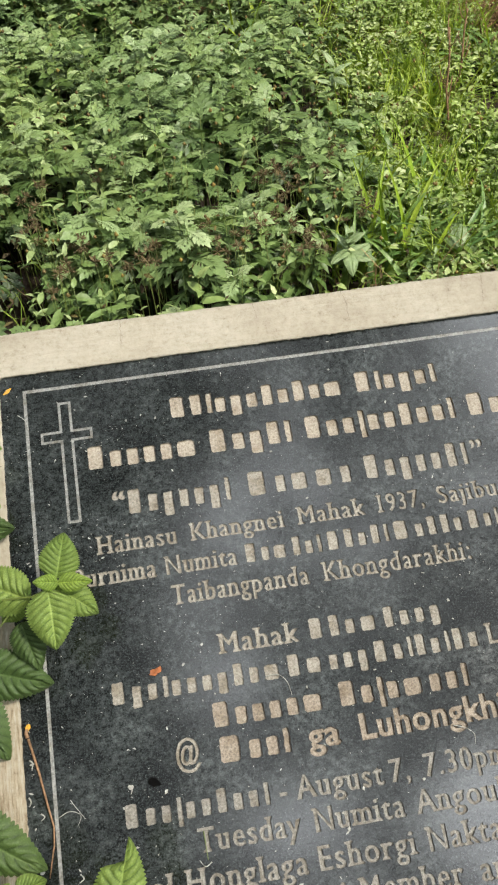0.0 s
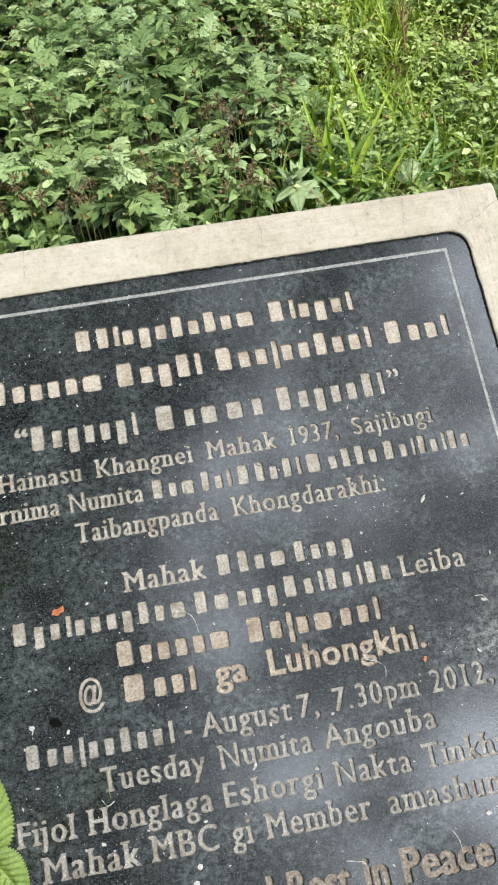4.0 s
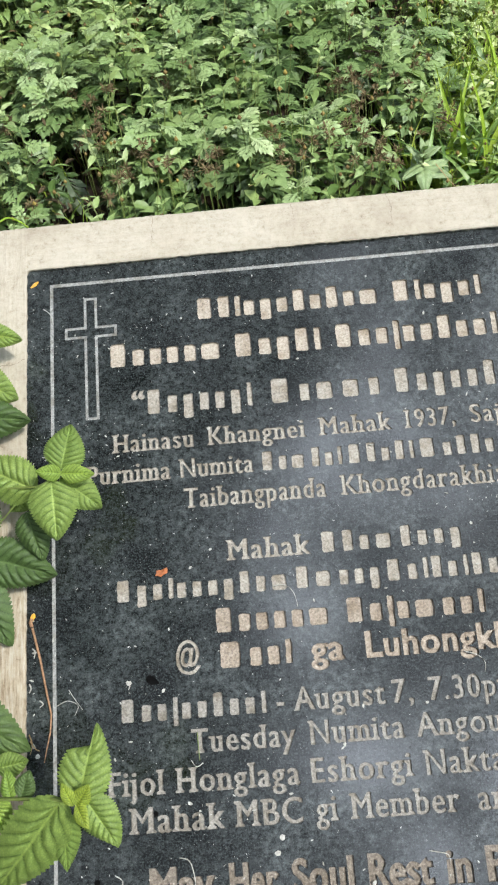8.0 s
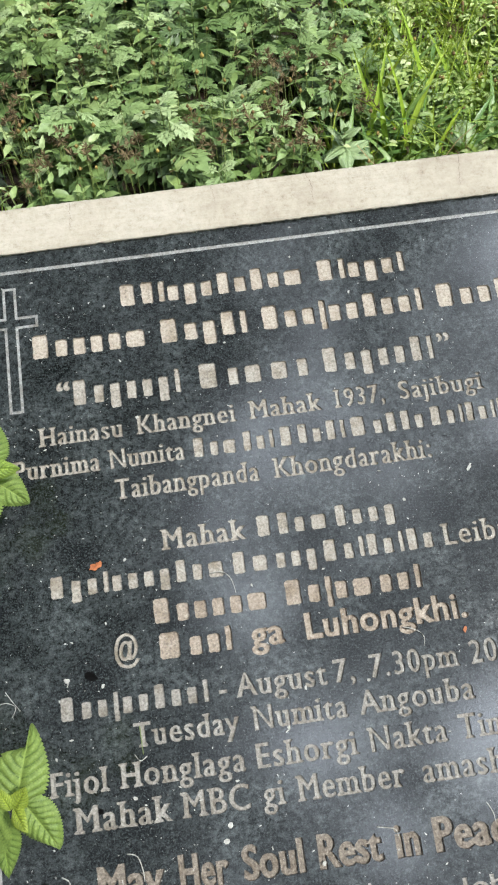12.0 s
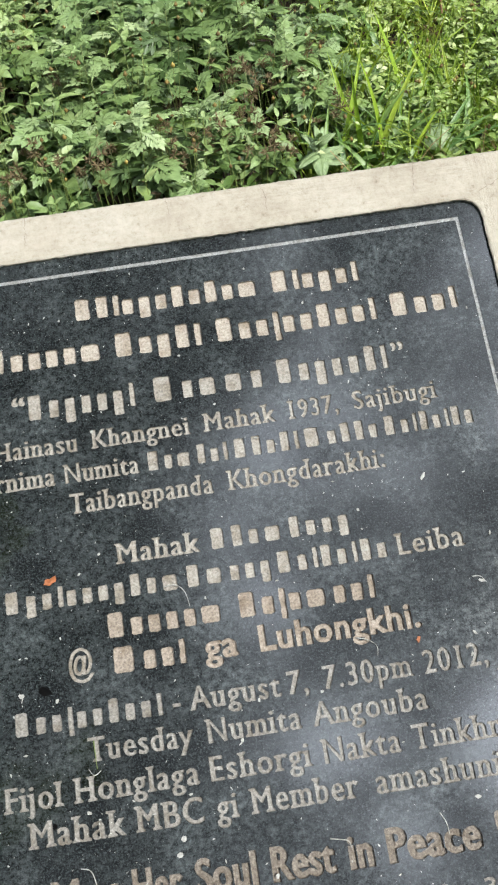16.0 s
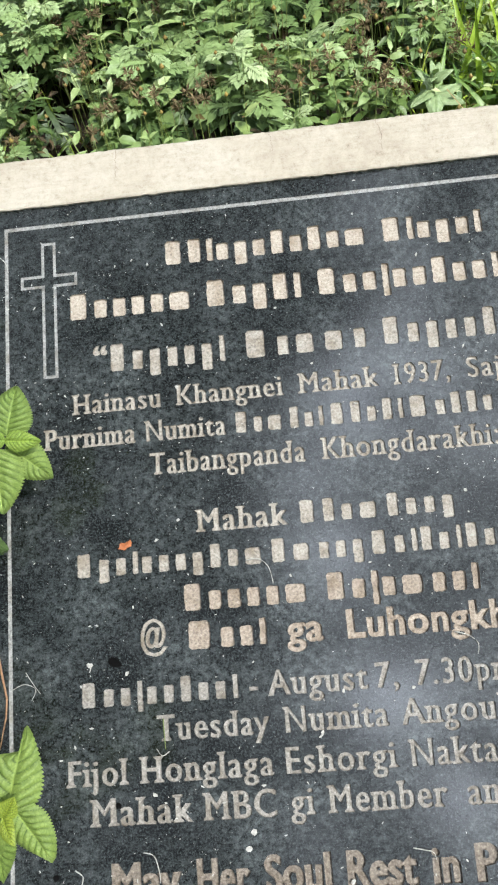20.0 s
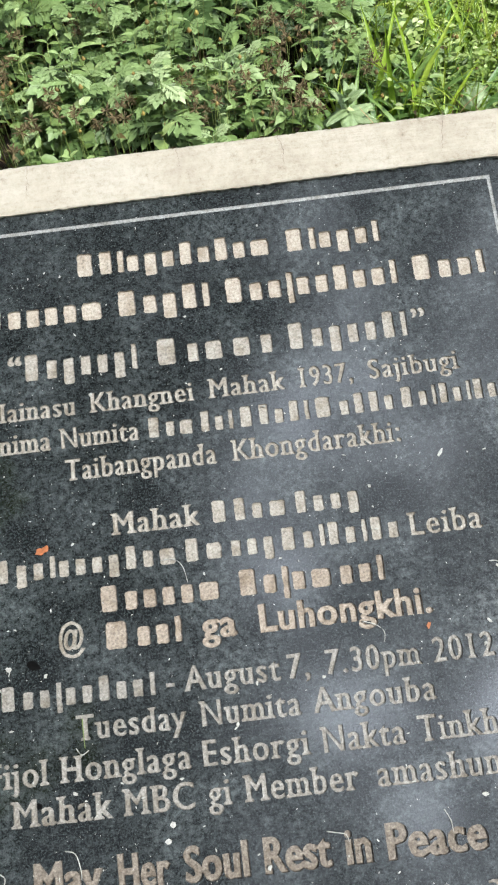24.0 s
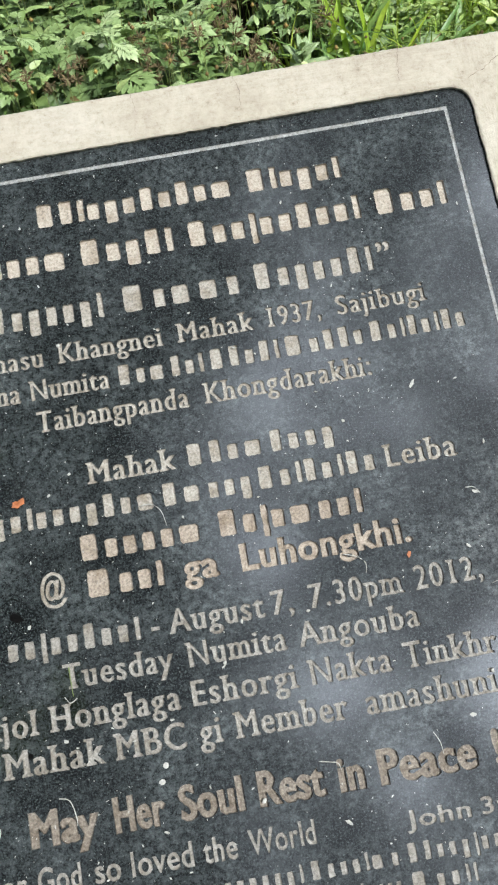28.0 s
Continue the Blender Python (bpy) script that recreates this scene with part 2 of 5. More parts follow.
def foliage(name, tones, glow=0.16, rough=0.42, per_object=False, veined=False, mesh_tone=False):
    """Leaf: tone by the single leaf (or by the tone stored in the mesh), patches by place, light passing through."""
    m, n, l, p, o = material(name)
    # stored tone; in the weeds it carries painted shade, darker down the stalk
    if mesh_tone:
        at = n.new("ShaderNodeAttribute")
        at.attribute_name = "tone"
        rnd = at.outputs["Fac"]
    elif per_object:
        rnd = n.new("ShaderNodeObjectInfo").outputs["Random"]
    else:
        rnd = n.new("ShaderNodeNewGeometry").outputs["Random Per Island"]
    k = len(tones) - 1
    r = ramp(n, [(i / k, c) for i, c in enumerate(tones)])
    l.new(rnd, r.inputs[0])
    patch = noise_node(n, l, 2.2, 3, 0.6)
    pr = ramp(n, [(0.35, (0.8, 0.86, 0.86)), (0.65, (1.12, 1.08, 0.95))])
    l.new(patch.outputs["Fac"], pr.inputs[0])
    vein = noise_node(n, l, 130, 3, 0.6)
    vr = ramp(n, [(0.35, (0.82, 0.84, 0.8)), (0.65, (1.08, 1.06, 1.05))])
    l.new(vein.outputs["Fac"], vr.inputs[0])
    c = mix(n, l, 1.0, mix(n, l, 1.0, r.outputs[0], pr.outputs[0], "MULTIPLY"), vr.outputs[0], "MULTIPLY")
    if veined:
        at = n.new("ShaderNodeAttribute")
        at.attribute_name = "vein"
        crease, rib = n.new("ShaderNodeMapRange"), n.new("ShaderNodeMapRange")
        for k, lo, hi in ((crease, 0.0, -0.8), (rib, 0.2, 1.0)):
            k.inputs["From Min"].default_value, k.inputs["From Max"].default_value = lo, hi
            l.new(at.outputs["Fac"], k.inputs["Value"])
        # creases along the veins darkened: shade of the quilted surface painted in
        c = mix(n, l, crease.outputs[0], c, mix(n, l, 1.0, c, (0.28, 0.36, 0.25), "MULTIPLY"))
        cells = n.new("ShaderNodeTexVoronoi")
        cells.feature, cells.inputs["Scale"].default_value = "DISTANCE_TO_EDGE", 420
        l.new(n.new("ShaderNodeTexCoord").outputs["Object"], cells.inputs["Vector"])
        net = n.new("ShaderNodeMapRange")
        net.inputs["From Max"].default_value = 0.25
        l.new(cells.outputs["Distance"], net.inputs["Value"])
        c = mix(n, l, net.outputs[0], mix(n, l, 1.0, c, (0.74, 0.80, 0.72), "MULTIPLY"), c)
        c = mix(n, l, rib.outputs[0], c, mix(n, l, 1.0, c, (1.5, 1.4, 1.5), "MULTIPLY"))
    l.new(c, p.inputs["Base Color"])
    p.inputs["Roughness"].default_value = rough
    bump(n, l, net.outputs[0] if veined else vein.outputs["Fac"], 0.3 if veined else 0.25, 0.001, p)
    tr = n.new("ShaderNodeBsdfTranslucent")
    l.new(mix(n, l, 1.0, c, (1.25, 1.25, 0.55), "MULTIPLY"), tr.inputs[0])
    ms = n.new("ShaderNodeMixShader")
    ms.inputs[0].default_value = glow
    l.new(p.outputs[0], ms.inputs[1])
    l.new(tr.outputs[0], ms.inputs[2])
    l.new(ms.outputs[0], o.inputs[0])
    return m


def soil():
    """Dark crumbly earth; away from the grave it is covered by patches of moss and short grass."""
    m, n, l, p, o = material("soil")
    a = noise_node(n, l, 14, 8, 0.7)
    r = ramp(n, [(0.3, (0.008, 0.005, 0.003)), (0.5, (0.026, 0.016, 0.009)), (0.7, (0.075, 0.045, 0.025))])
    l.new(a.outputs["Fac"], r.inputs[0])
    tuft = noise_node(n, l, 45, 8, 0.75)
    g = ramp(n, [(0.32, (0.012, 0.018, 0.005)), (0.5, (0.05, 0.085, 0.018)), (0.68, (0.13, 0.18, 0.045))])
    l.new(tuft.outputs["Fac"], g.inputs[0])
    patch = noise_node(n, l, 0.9, 6, 0.65)
    co, far, away = n.new("ShaderNodeTexCoord"), n.new("ShaderNodeVectorMath"), n.new("ShaderNodeMapRange")
    far.operation = "DISTANCE"
    far.inputs[1].default_value = (0.2, 0.9, 0)
    l.new(co.outputs["Object"], far.inputs[0])
    l.new(far.outputs["Value"], away.inputs["Value"])
    for key, value in (("From Min", 1.1), ("From Max", 3.0), ("To Min", -0.22), ("To Max", 0.16)):
        away.inputs[key].default_value = value
    both = n.new("ShaderNodeMath")
    l.new(patch.outputs["Fac"], both.inputs[0])
    l.new(away.outputs[0], both.inputs[1])
    cover = n.new("ShaderNodeMapRange")
    cover.inputs["From Min"].default_value, cover.inputs["From Max"].default_value = 0.40, 0.56
    l.new(both.outputs[0], cover.inputs["Value"])
    l.new(mix(n, l, cover.outputs[0], r.outputs[0], g.outputs[0]), p.inputs["Base Color"])
    p.inputs["Roughness"].default_value = 0.95
    b = noise_node(n, l, 90, 6, 0.7)
    bump(n, l, b.outputs["Fac"], 0.8, 0.01, p)
    return m


GRANITE, CONCRETE, SOIL = granite(), concrete(), soil()
PAINT = letter_paint("cream_letter_paint", (0.32, 0.30, 0.26), (0.47, 0.45, 0.40))
PAINT_DULL = letter_paint("dull_letter_paint", (0.26, 0.25, 0.225), (0.42, 0.41, 0.38))
PAINT_WARM = letter_paint("sand_letter_paint", (0.39, 0.350, 0.292), (0.53, 0.485, 0.412))
PAINT_WORN = letter_paint("worn_sand_paint", (0.31, 0.265, 0.215), (0.47, 0.42, 0.35))
PAINT_FADED = letter_paint("faded_brown_paint", (0.19, 0.165, 0.135), (0.35, 0.315, 0.265))
PAINT_LINE = letter_paint("grey_line_paint", (0.28, 0.29, 0.285), (0.44, 0.455, 0.445))
# dark ends of these two ramps paint the gaps' shade onto low leaves
WEED = foliage("weed_leaf", [(0.018, 0.036, 0.010), (0.080, 0.142, 0.040), (0.245, 0.350, 0.140), (0.425, 0.525, 0.295)], 0.06, 0.48, mesh_tone=True)
HERB = foliage("herb_leaf", [(0.022, 0.043, 0.011), (0.095, 0.165, 0.040), (0.24, 0.34, 0.12), (0.41, 0.50, 0.26)], 0.06, 0.48, mesh_tone=True)
GRASS = foliage("grass_blade", [(0.10, 0.19, 0.035), (0.22, 0.35, 0.055), (0.36, 0.49, 0.075), (0.48, 0.57, 0.12)], 0.25, mesh_tone=True)
GRASS_BRIGHT = foliage("bright_grass_blade", [(0.30, 0.46, 0.05), (0.40, 0.55, 0.06), (0.46, 0.56, 0.10)], 0.3, 0.42, True)
GRASS_DEEP = foliage("deep_grass_blade", [(0.12, 0.23, 0.07), (0.19, 0.32, 0.09), (0.26, 0.37, 0.10)], 0.2, 0.40, True)
COVER = foliage("ground_cover_leaf", [(0.10, 0.17, 0.035), (0.26, 0.37, 0.095), (0.41, 0.51, 0.20), (0.51, 0.58, 0.34)], 0.15, 0.46, mesh_tone=True)
DEAD = foliage("withered_leaf", [(0.045, 0.032, 0.016), (0.10, 0.07, 0.03), (0.17, 0.14, 0.05)], 0.1, 0.8)
DRY = foliage("dry_stalk", [(0.12, 0.062, 0.032), (0.26, 0.15, 0.075), (0.46, 0.34, 0.19), (0.18, 0.095, 0.05)], 0.1, 0.8)
STEM = foliage("green_stem", [(0.11, 0.18, 0.04), (0.19, 0.26, 0.065), (0.15, 0.12, 0.05)], 0.05)
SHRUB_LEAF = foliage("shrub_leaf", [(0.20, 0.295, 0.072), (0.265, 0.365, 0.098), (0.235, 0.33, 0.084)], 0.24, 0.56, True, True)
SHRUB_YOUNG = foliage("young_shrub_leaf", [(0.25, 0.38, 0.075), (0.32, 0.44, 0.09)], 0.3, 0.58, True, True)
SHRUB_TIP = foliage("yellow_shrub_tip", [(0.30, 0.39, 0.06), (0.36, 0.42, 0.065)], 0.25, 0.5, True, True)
SHRUB_DARK = foliage("dark_shrub_leaf", [(0.08, 0.135, 0.04), (0.115, 0.18, 0.055)], 0.15, 0.58, True, True)
PALE_LEAF = foliage("pale_leaf", [(0.26, 0.36, 0.17), (0.34, 0.43, 0.24)], 0.15, 0.5, True)
BUD = foliage("flower_bud", [(0.28, 0.20, 0.06), (0.15, 0.10, 0.045), (0.38, 0.30, 0.08)], 0.05, 0.7)
CRACK = plain("crack_dark", (0.20, 0.16, 0.12), 0.95)
PETAL_WHITE = plain("dry_white_petal", (0.42, 0.42, 0.385), 0.85)
PETAL_ORANGE = plain("orange_petal", (0.38, 0.135, 0.05), 0.7)
PETAL_YELLOW = plain("yellow_petal", (0.66, 0.36, 0.04), 0.6)
TWIG_BROWN = plain("brown_twig", (0.30, 0.175, 0.095), 0.8, 300, 0.5)
DARK_BIT = plain("black_leaf_bit", (0.004, 0.004, 0.004), 1.0)
DARK_BIT.node_tree.nodes["Principled BSDF"].inputs["Specular IOR Level"].default_value = 0.05
SEED_BROWN = plain("brown_seed_head", (0.17, 0.128, 0.062), 0.9)


# ---- helpers of this scene ----
def mesh_of(name, verts, faces, mat, smooth=False):
    me = bpy.data.meshes.new(name)
    me.from_pydata([tuple(v) for v in verts], [], [tuple(f) for f in faces])
    me.materials.append(mat)
    if smooth:
        me.shade_smooth()
    me.update()
    return me


def part(name, data, mat, parent, label=""):
    """One mesh object under a thing or a part; data is a bmesh or (verts, faces), in the parent's frame."""
    if isinstance(data, tuple):
        me = mesh_of(name, data[0], data[1], mat, len(data) > 2)
    else:
        me = bpy.data.meshes.new(name)
        data.to_mesh(me)
        data.free()
        me.materials.append(mat)
    ob = new(name, me)
    ob.parent = parent
    return tagged(ob, label)


def thing(name, m, label, category, group="", kind=""):
    ob = new(name)
    ob.empty_display_size = 0.05
    ob.matrix_world = m
    return tagged(ob, label, category, group, kind)


def scatter(tv, tf, pos, rot, size):
    """Many copies of a small template as one vertex and one triangle array."""
    v = np.einsum("kij,knj->kni", rot, tv[None] * size[:, None, :]) + pos[:, None, :]
    f = tf[None] + (np.arange(len(pos)) * len(tv))[:, None, None]
    return v.reshape(-1, 3), f.reshape(-1, 3)


def quick_mesh(name, chunks, mat):
    """One mesh from (verts, triangles) or (verts, triangles, tone of each vert)."""
    base, vs, fs, ts = 0, [], [], []
    for v, f, *tone in chunks:
        vs.append(v)
        fs.append(f + base)
        ts += tone
        base += len(v)
    v, f = np.concatenate(vs), np.concatenate(fs)
    me = bpy.data.meshes.new(name)
    me.vertices.add(len(v))
    me.vertices.foreach_set("co", v.astype(np.float32).ravel())
    me.loops.add(f.size)
    me.loops.foreach_set("vertex_index", f.astype(np.int32).ravel())
    me.polygons.add(len(f))
    me.polygons.foreach_set("loop_start", np.arange(0, f.size, 3, dtype=np.int32))
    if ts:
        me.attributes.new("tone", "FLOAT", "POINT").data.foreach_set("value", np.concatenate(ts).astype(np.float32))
    me.update(calc_edges=True)
    me.validate()
    me.materials.append(mat)
    me.shade_smooth()
    return new(name, me)


def turns(az, pitch, roll):
    """Rotations that lay the template's x along azimuth az, lifted by pitch, rolled about itself."""
    ca, sa, cp, sp, cr_, sr = np.cos(az), np.sin(az), np.cos(pitch), np.sin(pitch), np.cos(roll), np.sin(roll)
    x = np.stack([ca * cp, sa * cp, sp], -1)
    y0 = np.stack([-sa, ca, 0 * az], -1)
    z0 = np.cross(x, y0)
    y = y0 * cr_[:, None] + z0 * sr[:, None]
    return np.stack([x, y, np.cross(x, y)], -1)


def tube(points, radius, sides=6, taper=0.6):
    """Verts and faces of a round stalk along points."""
    pts = [Vector(p) for p in points]
    vs, fs = [], []
    for i, p in enumerate(pts):
        d = (pts[min(i + 1, len(pts) - 1)] - pts[max(i - 1, 0)]).normalized()
        a = d.orthogonal().normalized()
        b = d.cross(a)
        r = radius * (1 - (1 - taper) * i / max(1, len(pts) - 1))
        for k in range(sides):
            t = 2 * math.pi * k / sides
            vs.append(p + r * (math.cos(t) * a + math.sin(t) * b))
    for i in range(len(pts) - 1):
        for k in range(sides):
            fs.append((i * sides + k, i * sides + (k + 1) % sides, (i + 1) * sides + (k + 1) % sides, (i + 1) * sides + k))
    fs.append(tuple(range(sides))[::-1])
    fs.append(tuple((len(pts) - 1) * sides + k for k in range(sides)))
    return vs, fs, True


# ---- ground ----
def ground_height(x, y):
    return 0.009 * noise.noise((x * 2.1, y * 2.1, 0.3)) + 0.004 * noise.noise((x * 9, y * 9, 1.7))


def build_ground():
    n = 150
    c = [math.sinh(5.2 * (2 * i / n - 1)) * 3.2 for i in range(n + 1)]
    vs = [(x, y + 1.0, ground_height(x, y + 1.0) - 0.01) for y in c for x in c]
    fs = [(j * (n + 1) + i, j * (n + 1) + i + 1, (j + 1) * (n + 1) + i + 1, (j + 1) * (n + 1) + i) for j in range(n) for i in range(n)]
    tagged(new("ground", mesh_of("ground", vs, fs, SOIL, True)), "brown bare soil under the weeds", "ground", kind="structure")


build_ground()

# ---- the sloping grave top: plinth, cream border, cracks ----
tomb = thing("grave_top", SLAB, "sloping cream concrete grave top framing the plaque", "grave")
OUT_X, OUT_T, OUT_B, IN_X, IN_T, IN_B = 0.364, 0.0745, -0.93, 0.3165, 0.0200, -0.88


def ring(hx, top, bottom, r, z, wob, n=220, seed=0.0, push=0.0):
    """A loop round a rounded rectangle, n points a side, with a hand-worked waver."""
    pts = []
    rs = r if isinstance(r, tuple) else (r, r, r, r)
    cx = [(hx - rs[0], top - rs[0], 0), (-hx + rs[1], top - rs[1], 90), (-hx + rs[2], bottom + rs[2], 180), (hx - rs[3], bottom + rs[3], 270)]
    for q in range(4):
        x0, y0, a0 = cx[q]
        r, r_next = rs[q], rs[(q + 1) % 4]
        for k in range(9):
            a = radians(a0 + 10 * k)
            pts.append((x0 + r * math.cos(a), y0 + r * math.sin(a), math.cos(a), math.sin(a)))
        x1, y1, a1 = cx[(q + 1) % 4]
        ea = radians(a0 + 90)
        ex, ey = math.cos(ea), math.sin(ea)
        for k in range(1, n):
            t = k / n
            pts.append((x0 + r * ex + (x1 + r_next * ex - x0 - r * ex) * t, y0 + r * ey + (y1 + r_next * ey - y0 - r * ey) * t, ex, ey))
    out = []
    for x, y, nx, ny in pts:
        w = wob * (0.25 * noise.noise((x * 22, y * 22, seed)) + 0.18 * noise.noise((x * 75, y * 75, seed + 5)) + 0.45 * noise.noise((x * 240, y * 240, seed + 9)) + 0.4 * noise.noise((x * 520, y * 520, seed + 2)))
        out.append((x + (w + push) * nx, y + (w + push) * ny, z + 0.25 * w))
    return out


ROUND_IN, ROUND_OUT = (0.021, 0.007, 0.012, 0.012), (0.004, 0.009, 0.006, 0.006)  # corners: upper right, upper left, lower left, lower right


def build_border():
    loops = [
        ring(IN_X, IN_T, IN_B, ROUND_IN, -0.022, 0.0, seed=1, push=0.012),
        ring(IN_X, IN_T, IN_B, ROUND_IN, -0.006, 0.0016, seed=1, push=0.0016),
        ring(IN_X, IN_T, IN_B, ROUND_IN, 0.0015, 0.0017, seed=1, push=0.0004),
        ring(IN_X, IN_T, IN_B, ROUND_IN, 0.0036, 0.0015, seed=1, push=0.0),
        ring(IN_X, IN_T, IN_B, ROUND_IN, 0.0046, 0.0018, seed=2, push=0.0012),
        ring(IN_X, IN_T, IN_B, ROUND_IN, 0.0049, 0.0014, seed=2, push=0.006),
        ring(IN_X, IN_T, IN_B, ROUND_IN, 0.0050, 0.0014, seed=2, push=0.018),
        ring(IN_X, IN_T, IN_B, ROUND_IN, 0.0050, 0.0014, seed=2, push=0.030),
        ring(OUT_X - 0.010, OUT_T - 0.010, OUT_B + 0.010, ROUND_OUT, 0.0048, 0.0012, seed=3),
        ring(OUT_X - 0.0022, OUT_T - 0.0022, OUT_B + 0.0022, ROUND_OUT, 0.0040, 0.0014, seed=3),
        ring(OUT_X, OUT_T, OUT_B, ROUND_OUT, 0.0018, 0.0016, seed=3),
        ring(OUT_X, OUT_T, OUT_B, ROUND_OUT, -0.030, 0.0016, seed=3, push=0.001),
        ring(OUT_X, OUT_T, OUT_B, ROUND_OUT, -0.055, 0.0016, seed=4, push=-0.002),
    ]
    n = len(loops[0])
    vs = [v for lp in loops for v in lp]
    fs = [(i * n + k, i * n + (k + 1) % n, (i + 1) * n + (k + 1) % n, (i + 1) * n + k) for i in range(len(loops) - 1) for k in range(n)]
    fs = [f[::-1] for f in fs]
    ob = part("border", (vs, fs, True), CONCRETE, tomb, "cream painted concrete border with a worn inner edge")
    ob.data.set_sharp_from_angle(angle=radians(28))


def build_plinth():
    inv = SLAB.inverted()
    hx = 0.355
    top = [Vector((x, y, -0.03)) for x, y in ((-hx, OUT_B + 0.01), (hx, OUT_B + 0.01), (hx, OUT_T - 0.01), (-hx, OUT_T - 0.01))]
    low = []
    for t in top:
        w = SLAB @ t
        low.append(inv @ Vector((w.x, w.y, -0.06)))
    vs = top + low
    fs = [(0, 1, 2, 3), (4, 7, 6, 5), (0, 4, 5, 1), (1, 5, 6, 2), (2, 6, 7, 3), (3, 7, 4, 0)]
    part("plinth", (vs, fs), CONCRETE, tomb, "rough concrete plinth")


def crack(points, width=0.0008, z=0.0054, seed=0):
    rnd = random.Random(seed)
    pts, (a, b) = [], (Vector(points[0]), Vector(points[-1]))
    side = Vector((-(b - a).y, (b - a).x)).normalized()
    n = 16
    for k in range(n + 1):
        t = k / n * (len(points) - 1)
        i = min(int(t), len(points) - 2)
        p = Vector(points[i]).lerp(Vector(points[i + 1]), t - i)
        pts.append(p + side * rnd.uniform(-1, 1) * 0.0009)
    vs, fs = [], []
    for k, p in enumerate(pts):
        w = width * (0.25 + rnd.random() * 0.9) * (0.3 if k in (0, n) else 1)
        vs += [(*(p - side * w * 0.5), z), (*(p + side * w * 0.5), z)]
    fs = [(2 * k, 2 * k + 2, 2 * k + 3, 2 * k + 1) for k in range(n)]
    part("crack", (vs, fs), CRACK, tomb, "thin dark crack")


build_border()
build_plinth()
crack([(0.256, 0.076), (0.252, 0.055), (0.249, 0.034)], 0.0007, seed=1)
crack([(0.084, 0.075), (0.089, 0.055), (0.087, 0.038)], 0.0007, seed=2)
crack([(0.318, 0.026), (0.335, 0.033), (0.347, 0.041), (0.360, 0.049)], 0.0007, seed=3)
crack([(-0.363, -0.090), (-0.335, -0.092), (-0.318, -0.086)], 0.0007, seed=4)
crack([(-0.175, 0.074), (-0.176, 0.040)], 0.0005, seed=5)
crack([(-0.02, 0.074), (-0.018, 0.05)], 0.0004, seed=6)

# ---- the plaque: granite face with cut letters ----
plaque = thing("memorial_plaque", SLAB, "polished black granite memorial plaque with cream engraved lettering, dusty", "plaque")


def font_outlines(text, spacing=1.14):
    """Closed outlines of a word in the built-in font, one em high."""
    cu = bpy.data.curves.new("word", "FONT")
    cu.body, cu.space_character = text, spacing
    ob = new("word", cu)
    bpy.context.view_layer.update()
    dg = bpy.context.evaluated_depsgraph_get()
    crv = ob.evaluated_get(dg).to_curve(dg)
    polys = []
    for sp in crv.splines:
        bp = sp.bezier_points
        pts = []
        for i, a in enumerate(bp):
            b = bp[(i + 1) % len(bp)]
            p, q = a.co.xy, b.co.xy
            pts.append(p.copy())
            d = q - p
            flat = max(abs(d.x * (h - p).y - d.y * (h - p).x) for h in (a.handle_right.xy, b.handle_left.xy)) / max(d.length, 1e-6)
            if flat > 0.004:
                for k in range(1, 5):
                    t = k / 5
                    pts.append((1 - t) ** 3 * p + 3 * t * (1 - t) ** 2 * a.handle_right.xy + 3 * t * t * (1 - t) * b.handle_left.xy + t ** 3 * q)
        clean = []
        for p in pts:
            if not clean or (p - clean[-1]).length > 1e-4:
                clean.append(p)
        if len(clean) > 3 and (clean[0] - clean[-1]).length < 1e-4:
            clean.pop()
        if len(clean) > 2:
            polys.append(clean)
    ob.evaluated_get(dg).to_curve_clear()
    bpy.data.objects.remove(ob)
    bpy.data.curves.remove(cu)
    return polys


def area(poly):
    return 0.5 * sum(poly[i - 1].x * p.y - p.x * poly[i - 1].y for i, p in enumerate(poly))


def inside(p, poly):
    hit = False
    for i, b in enumerate(poly):
        a = poly[i - 1]
        if (a.y > p.y) != (b.y > p.y) and p.x < a.x + (p.y - a.y) / (b.y - a.y) * (b.x - a.x):
            hit = not hit
    return hit


def wound(polys):
    """Outlines run anticlockwise, the holes in them clockwise."""
    out = []
    for i, q in enumerate(polys):
        depth = sum(inside(q[0], r) for j, r in enumerate(polys) if j != i)
        out.append(q if (area(q) > 0) == (depth % 2 == 0) else q[::-1])
    return out


def heavier(polys, dx, dy):
    """Strokes thickened by dx sideways and dy up and down."""
    out = []
    for poly in wound(polys):
        n, res = len(poly), []
        for i, p in enumerate(poly):
            e1, e2 = (p - poly[i - 1]).normalized(), (poly[(i + 1) % n] - p).normalized()
            n1, n2 = Vector((e1.y, -e1.x)), Vector((e2.y, -e2.x))
            m = (n1 + n2) / max(0.55, 1 + n1.dot(n2))
            res.append(p + Vector((m.x * dx, m.y * dy)))
        out.append(res)
    return out


